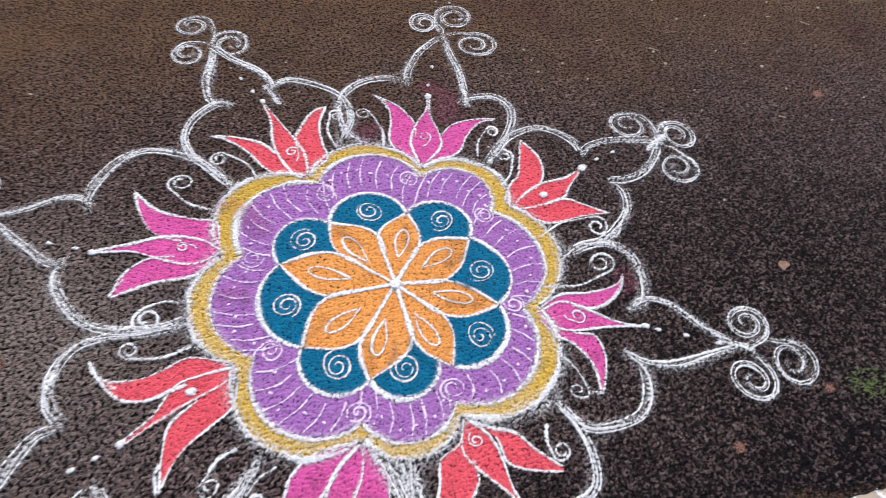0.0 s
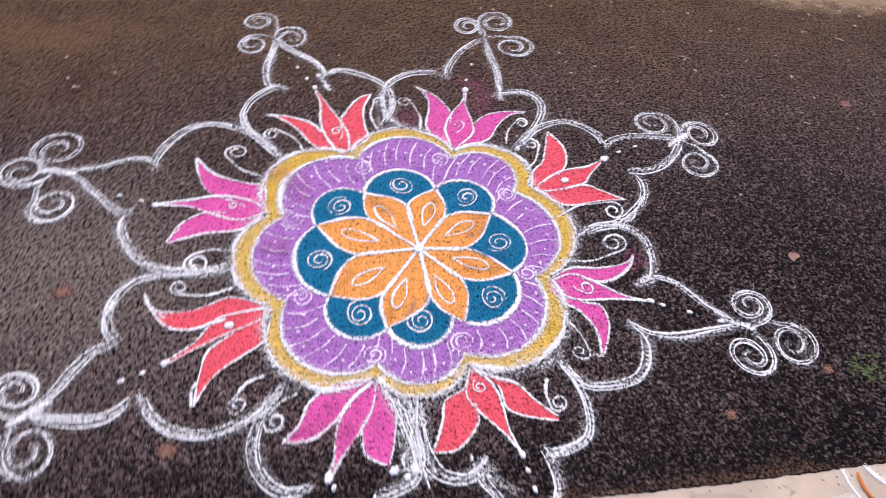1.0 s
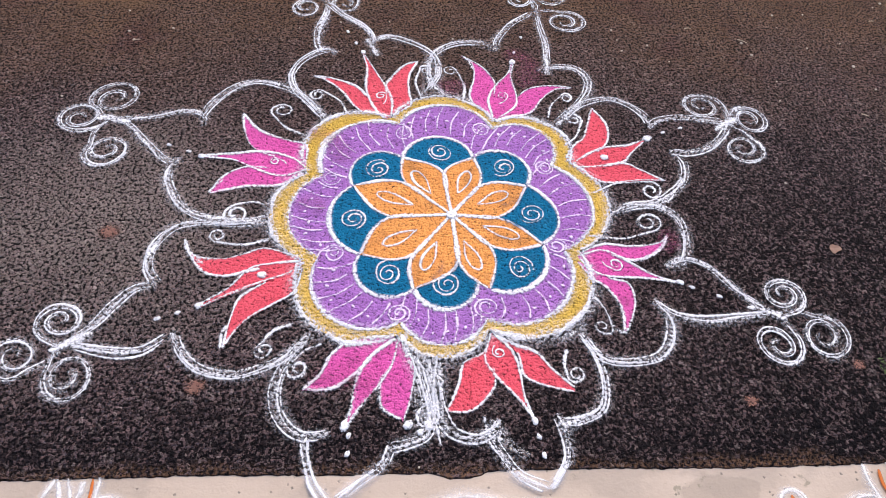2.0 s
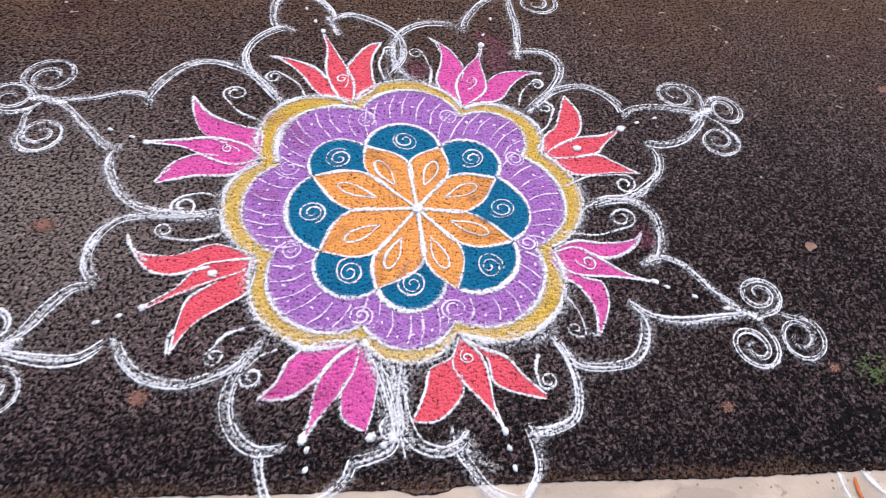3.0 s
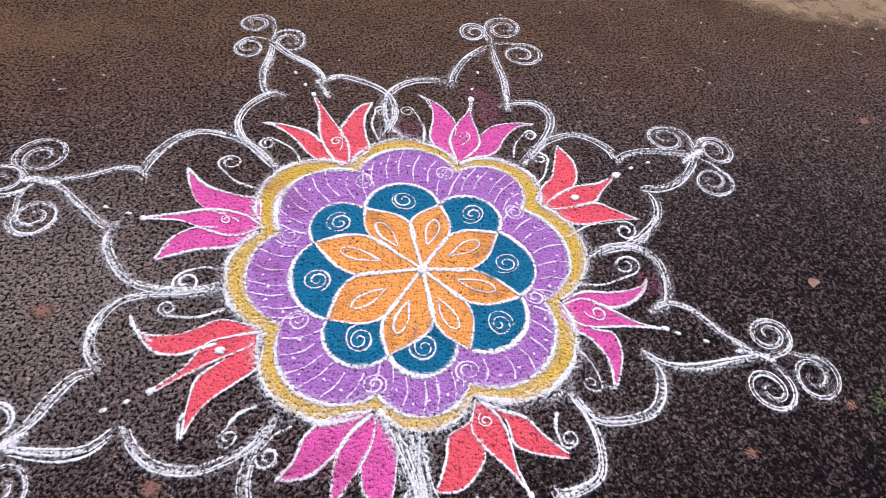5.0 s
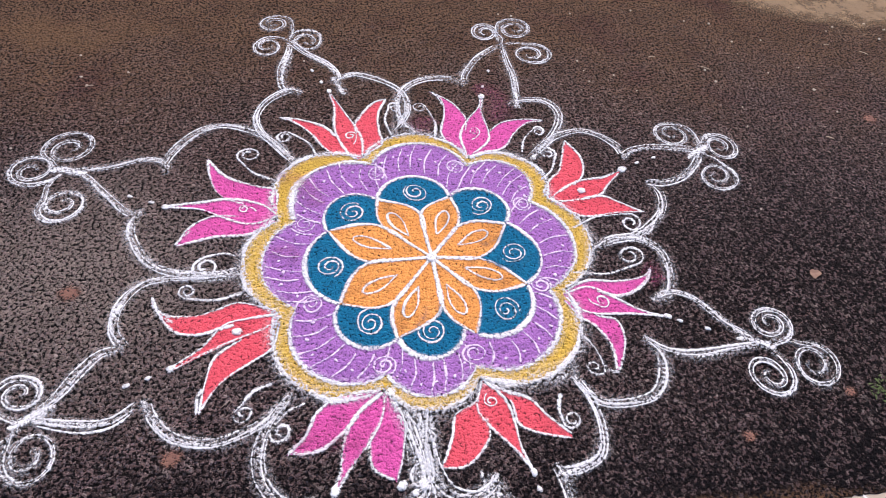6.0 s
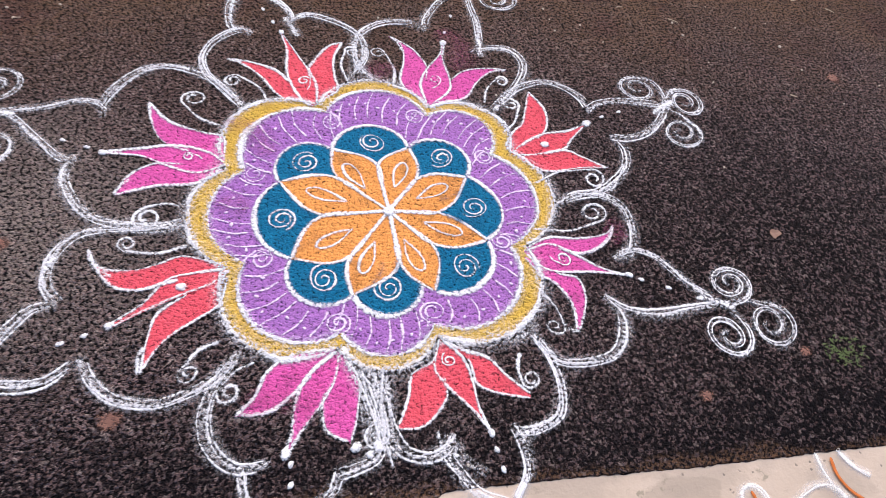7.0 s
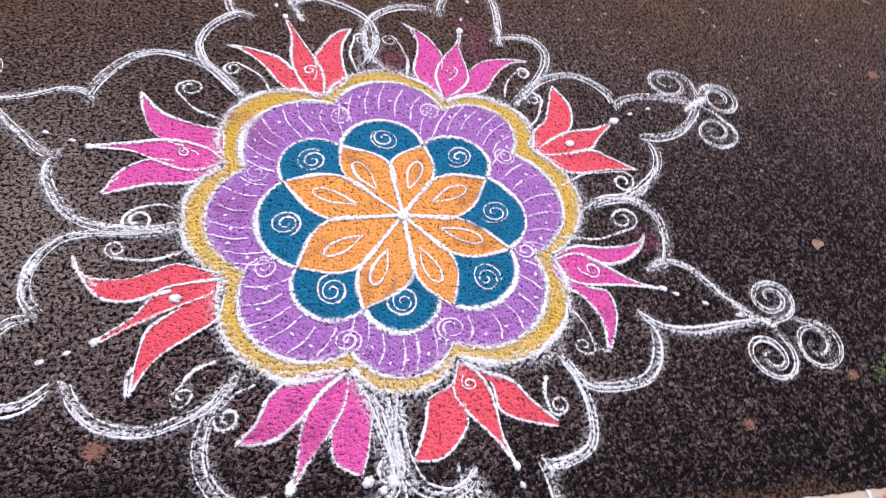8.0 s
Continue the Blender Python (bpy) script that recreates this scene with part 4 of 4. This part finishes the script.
def painted(place, label, whites, ochres, thick=0.013, faded=0.12):
    made = thing("painted_pattern", (place[0], place[1], -0.002), label, "painted pattern", "patterns on the concrete")
    for line in whites:
        halo = part("white_line", ridge(spline(line), thick * 2.3, -0.28 - faded, 0.0, -0.0021, (0.8, 0.8)), OLDWHITE, made, "faded white painted line")
        part("stroke", ridge(spline(line), thick * 0.8, -0.05 - faded, 0.3, -0.0018, (0.8, 0.8)), OLDWHITE, halo, "white painted line")
    for line in ochres:
        part("ochre_line", ridge(spline(line), thick * 0.62, 0.12, 0.2, -0.0012, (0.8, 0.6)), REDOCHRE, made, "red ochre painted line")


painted((-0.72, -0.64), "faded white and red ochre pattern on concrete",
        [[(-0.756, -0.665), (-0.758, -0.629), (-0.741, -0.59)],
         [(-0.737, -0.662), (-0.726, -0.627), (-0.737, -0.59)],
         [(-0.702, -0.646), (-0.697, -0.635), (-0.689, -0.593)],
         [(-0.664, -0.636), (-0.665, -0.617), (-0.663, -0.59)],
         [(-0.679, -0.636), (-0.646, -0.626), (-0.614, -0.639), (-0.586, -0.671)],
         [(-0.722, -0.591), (-0.709, -0.617), (-0.704, -0.668)]],
        [[(-0.693, -0.669), (-0.684, -0.645), (-0.674, -0.625), (-0.676, -0.592)]])
painted((0.66, -0.68), "white pattern with red ochre lines on concrete",
        [[(0.587, -0.737), (0.569, -0.698), (0.575, -0.676), (0.598, -0.669), (0.617, -0.689), (0.619, -0.739)],
         [(0.606, -0.743), (0.689, -0.7), (0.73, -0.687), (0.763, -0.697), (0.789, -0.749)],
         [(0.752, -0.627), (0.752, -0.664), (0.764, -0.703), (0.797, -0.754)],
         [(0.799, -0.627), (0.815, -0.659), (0.842, -0.685)]],
        [[(0.59, -0.68), (0.593, -0.692), (0.597, -0.704)],
         [(0.779, -0.64), (0.776, -0.672), (0.788, -0.704), (0.814, -0.73)]])
painted((0.02, -0.66), "faint pale arcs of old paint on concrete",
        [[(-0.129, -0.692), (-0.059, -0.66), (0.007, -0.654), (0.05, -0.666), (0.078, -0.695)],
         [(0.008, -0.695), (0.052, -0.682), (0.111, -0.679), (0.139, -0.692)]],
        [], 0.020, 0.42)

# ---- sand, litter and weeds ----


def sand_sheet():
    """Sand blown over the far side of the road, thinning out towards the lane."""
    xs = np.r_[-20, -9, -4, -2, -1, -0.4, 0, 0.3, np.arange(0.55, 2.4, 0.02), 3, 5, 9, 20]
    ts = np.r_[np.linspace(0, 0.5, 26), 0.8, 1.5, 3, 8]
    X, T = np.meshgrid(xs, ts)
    rim = np.interp(xs, [-20, -4, -1, 0.55, 1.05, 1.24, 1.40, 1.75, 2.4, 5, 20], [9.0, 3.6, 2.1, 1.25, 0.94, 0.80, 0.70, 0.64, 0.5, 0.1, -3.0])
    Y = rim[None, :] + T
    rng = np.random.RandomState(3)
    Z = 0.0012 + 0.006 * (T / 0.5).clip(0, 1) + rng.uniform(0, 0.0012, X.shape) * (T > 0.02)
    Z[0] = 0.0
    h, w = X.shape
    i = np.arange(h * w).reshape(h, w)
    faces = np.stack([i[:-1, :-1], i[:-1, 1:], i[1:, 1:], i[1:, :-1]], -1).reshape(-1, 4)
    data = bpy.data.meshes.new("sand")
    data.from_pydata(np.stack([X, Y, Z], -1).reshape(-1, 3).tolist(), [], faces.tolist())
    thin = (1 - (T / 0.30)).clip(0, 1) * 1.0
    data.attributes.new("across", "FLOAT", "POINT").data.foreach_set("value", thin.astype(np.float32).ravel())
    data.materials.append(SAND)
    return data


tagged(new("sand_drift", sand_sheet()), "thin tan sand drift over the asphalt", "sand", kind="stuff")


def straw(x, y, length, turn, bend):
    path = spline([(-length / 2, 0), (0, bend), (length / 2, 0)], 0.006)
    bm = bmesh.new()
    rings = []
    for k, (u, v) in enumerate(path):
        r = 0.0015 * (1 - 0.5 * k / len(path))
        rings.append([bm.verts.new((u, v + r * math.cos(q), 0.0018 + r * math.sin(q))) for q in np.linspace(0, 2 * math.pi, 6)[:-1]])
    for one, two in zip(rings, rings[1:]):
        for q in range(5):
            bm.faces.new((one[q], one[(q + 1) % 5], two[(q + 1) % 5], two[q]))
    bm.faces.new(rings[0][::-1])
    bm.faces.new(rings[-1])
    bmesh.ops.recalc_face_normals(bm, faces=bm.faces)
    data = bpy.data.meshes.new("straw")
    bm.to_mesh(data)
    bm.free()
    data.materials.append(STRAW)
    ob = tagged(new("straw", data), "short pale dry straw lying on the asphalt", "straw", "litter on the road")
    ob.matrix_world = pose(x, y, 0, 0, 0, turn)


def pebble(x, y, size, mat, label, seed):
    rng = random.Random(seed)
    bm = bmesh.new()
    bmesh.ops.create_icosphere(bm, subdivisions=1, radius=size / 2)
    for v in bm.verts:
        v.co *= rng.uniform(0.75, 1.15)
        v.co.z = v.co.z * 0.6 + size * 0.22
    data = bpy.data.meshes.new("pebble")
    bm.to_mesh(data)
    bm.free()
    data.materials.append(mat)
    ob = tagged(new("pebble", data), label, "stone", "pebbles on the road")
    ob.matrix_world = pose(x, y, 0, 0, 0, rng.uniform(0, 360))


def leaf(x, y, size, turn):
    """A small dry leaf trodden flat, with a curled rim."""
    bm = bmesh.new()
    ring = []
    hub = bm.verts.new((0, 0, 0.0022))
    for k in range(18):
        q = 2 * math.pi * k / 18
        r = size / 2 * (1 + 0.16 * math.cos(3 * q + 1) + 0.08 * math.sin(5 * q))
        ring.append(bm.verts.new((r * math.cos(q) * 1.2, r * math.sin(q) * 0.85, 0.002 + 0.0022 * abs(math.sin(1.5 * q)))))
    for k in range(18):
        bm.faces.new((hub, ring[k], ring[(k + 1) % 18]))
    lower = bmesh.ops.extrude_face_region(bm, geom=bm.faces[:])
    for v in lower["geom"]:
        if isinstance(v, bmesh.types.BMVert):
            v.co.z -= 0.0012
    bmesh.ops.recalc_face_normals(bm, faces=bm.faces)
    data = bpy.data.meshes.new("leaf")
    bm.to_mesh(data)
    bm.free()
    data.materials.append(LEAFDRY)
    ob = tagged(new("dry_leaf", data), "small tan dry leaf trodden flat on asphalt", "leaf", "litter on the road")
    ob.matrix_world = pose(x, y, 0, 0, 0, turn)


def brick_stain(x, y, size):
    """A worn patch of brick dust rubbed into the road."""
    rng = random.Random(int(x * 1000))
    verts, across = [(x, y, 0.0014)], [0.0]
    for ring, rim in ((0.5, 0.45), (1.0, 1.0)):
        for k in range(20):
            q = 2 * math.pi * k / 20
            r = size / 2 * ring * rng.uniform(0.8, 1.2)
            verts.append((x + 1.15 * r * math.cos(q), y + r * math.sin(q), 0.0013 if ring < 1 else 0.0004))
            across.append(rim)
    faces = [(0, 1 + k, 1 + (k + 1) % 20) for k in range(20)]
    faces += [(1 + k, 21 + k, 21 + (k + 1) % 20, 1 + (k + 1) % 20) for k in range(20)]
    data = bpy.data.meshes.new("brick_stain")
    data.from_pydata(verts, [], faces)
    for name, values in (("across", across), ("heap", [0.25] * len(verts)), ("strand", [0.0] * len(verts)), ("along", [0.0] * len(verts))):
        data.attributes.new(name, "FLOAT", "POINT").data.foreach_set("value", np.asarray(values, np.float32))
    data.materials.append(BRICKDUST)
    tagged(new("brick_dust_patch", data), "dull red brick dust rubbed into the asphalt", "dust", "dust patches on the road")


def moss_patch(x, y, spread, count):
    rng = random.Random(77)
    bm = bmesh.new()
    for _ in range(count):
        r, q = spread * rng.random() ** 0.8, rng.uniform(0, 2 * math.pi)
        px, py, size = x + r * math.cos(q), y + 0.8 * r * math.sin(q), rng.uniform(0.0018, 0.0042)
        for leaf_turn in range(3):
            w = rng.uniform(0, 2 * math.pi)
            tip = (px + size * 2 * math.cos(w), py + size * 2 * math.sin(w), size * rng.uniform(0.5, 1.3))
            one = bm.verts.new((px - size * 0.5 * math.sin(w), py + size * 0.5 * math.cos(w), 0.0005))
            two = bm.verts.new((px + size * 0.5 * math.sin(w), py - size * 0.5 * math.cos(w), 0.0005))
            back = bm.verts.new((px - size * 0.4 * math.cos(w), py - size * 0.4 * math.sin(w), 0.0012))
            end = bm.verts.new(tip)
            for f in ((one, two, end), (two, back, end), (back, one, end)):
                bm.faces.new(f)
    data = bpy.data.meshes.new("moss")
    bm.to_mesh(data)
    bm.free()
    data.materials.append(MOSS)
    tagged(new("moss_patch", data), "sparse green moss between stones of the asphalt", "moss", kind="stuff")


moss_patch(0.93, -0.43, 0.05, 90)
scatter = random.Random(21)
for k in range(46):
    far = scatter.random()
    pebble(scatter.uniform(-1.1, 1.9), 0.25 + 0.95 * far, scatter.uniform(0.004, 0.008), PEBBLE if scatter.random() < 0.6 else DARKSTONE,
           "tiny loose stone lying on dusty asphalt", 100 + k)
straw(0.948, 0.678, 0.030, -35, 0.002)
straw(1.524, 0.737, 0.030, -40, 0.002)
straw(0.794, 0.741, 0.022, 5, 0.0015)
straw(1.196, 0.346, 0.02, -30, 0.0015)
straw(1.416, 0.786, 0.018, 0, 0.0015)
straw(1.526, 0.948, 0.03, -15, 0.0015)
straw(-0.846, 0.667, 0.02, 10, 0.0015)
pebble(1.615, 0.897, 0.0115, PEBBLE, "pale pebble lying on the asphalt", 0)
pebble(1.490, 0.884, 0.0101, PEBBLE, "pale pebble lying on the asphalt", 1)
pebble(1.624, 0.810, 0.0101, PEBBLE, "pale pebble lying on the asphalt", 2)
pebble(1.092, 0.812, 0.0094, PEBBLE, "pale pebble lying on the asphalt", 3)
pebble(1.196, 0.817, 0.0072, PEBBLE, "pale pebble lying on the asphalt", 4)
pebble(1.671, 0.863, 0.0101, PEBBLE, "pale pebble lying on the asphalt", 5)
pebble(0.955, 0.611, 0.0094, PEBBLE, "pale pebble lying on the asphalt", 6)
pebble(1.259, 0.669, 0.0065, PEBBLE, "pale pebble lying on the asphalt", 7)
pebble(1.144, 0.646, 0.0065, PEBBLE, "pale pebble lying on the asphalt", 8)
pebble(0.972, 0.932, 0.0072, PEBBLE, "pale pebble lying on the asphalt", 9)
pebble(0.806, 0.997, 0.0086, PEBBLE, "pale pebble lying on the asphalt", 10)
pebble(1.255, 0.558, 0.0115, PEBBLE, "pale pebble lying on the asphalt", 11)
pebble(1.053, 0.914, 0.0101, PEBBLE, "pale pebble lying on the asphalt", 12)
pebble(0.591, 0.984, 0.0086, PEBBLE, "pale pebble lying on the asphalt", 13)
pebble(0.868, 0.094, 0.0072, PEBBLE, "pale pebble lying on the asphalt", 14)
pebble(-0.874, 0.707, 0.0086, PEBBLE, "pale pebble lying on the asphalt", 15)
pebble(-0.852, 0.669, 0.0086, PEBBLE, "pale pebble lying on the asphalt", 16)
pebble(-0.273, 0.893, 0.0086, PEBBLE, "pale pebble lying on the asphalt", 17)
pebble(0.391, 0.974, 0.0101, PEBBLE, "pale pebble lying on the asphalt", 18)
pebble(0.942, 0.668, 0.0101, PEBBLE, "pale pebble lying on the asphalt", 19)
pebble(0.559, 0.629, 0.0072, PEBBLE, "pale pebble lying on the asphalt", 20)
pebble(-0.096, -0.598, 0.0050, PEBBLE, "pale pebble lying on the asphalt", 21)
pebble(-0.227, -0.568, 0.0072, PEBBLE, "pale pebble lying on the asphalt", 22)
pebble(0.078, -0.570, 0.0065, PEBBLE, "pale pebble lying on the asphalt", 23)
leaf(0.911, -0.118, 0.026, 20)
brick_stain(-0.770, -0.030, 0.05)
brick_stain(-0.525, -0.421, 0.045)
brick_stain(0.837, -0.421, 0.03)
brick_stain(1.365, 0.419, 0.05)
brick_stain(0.579, -0.492, 0.03)
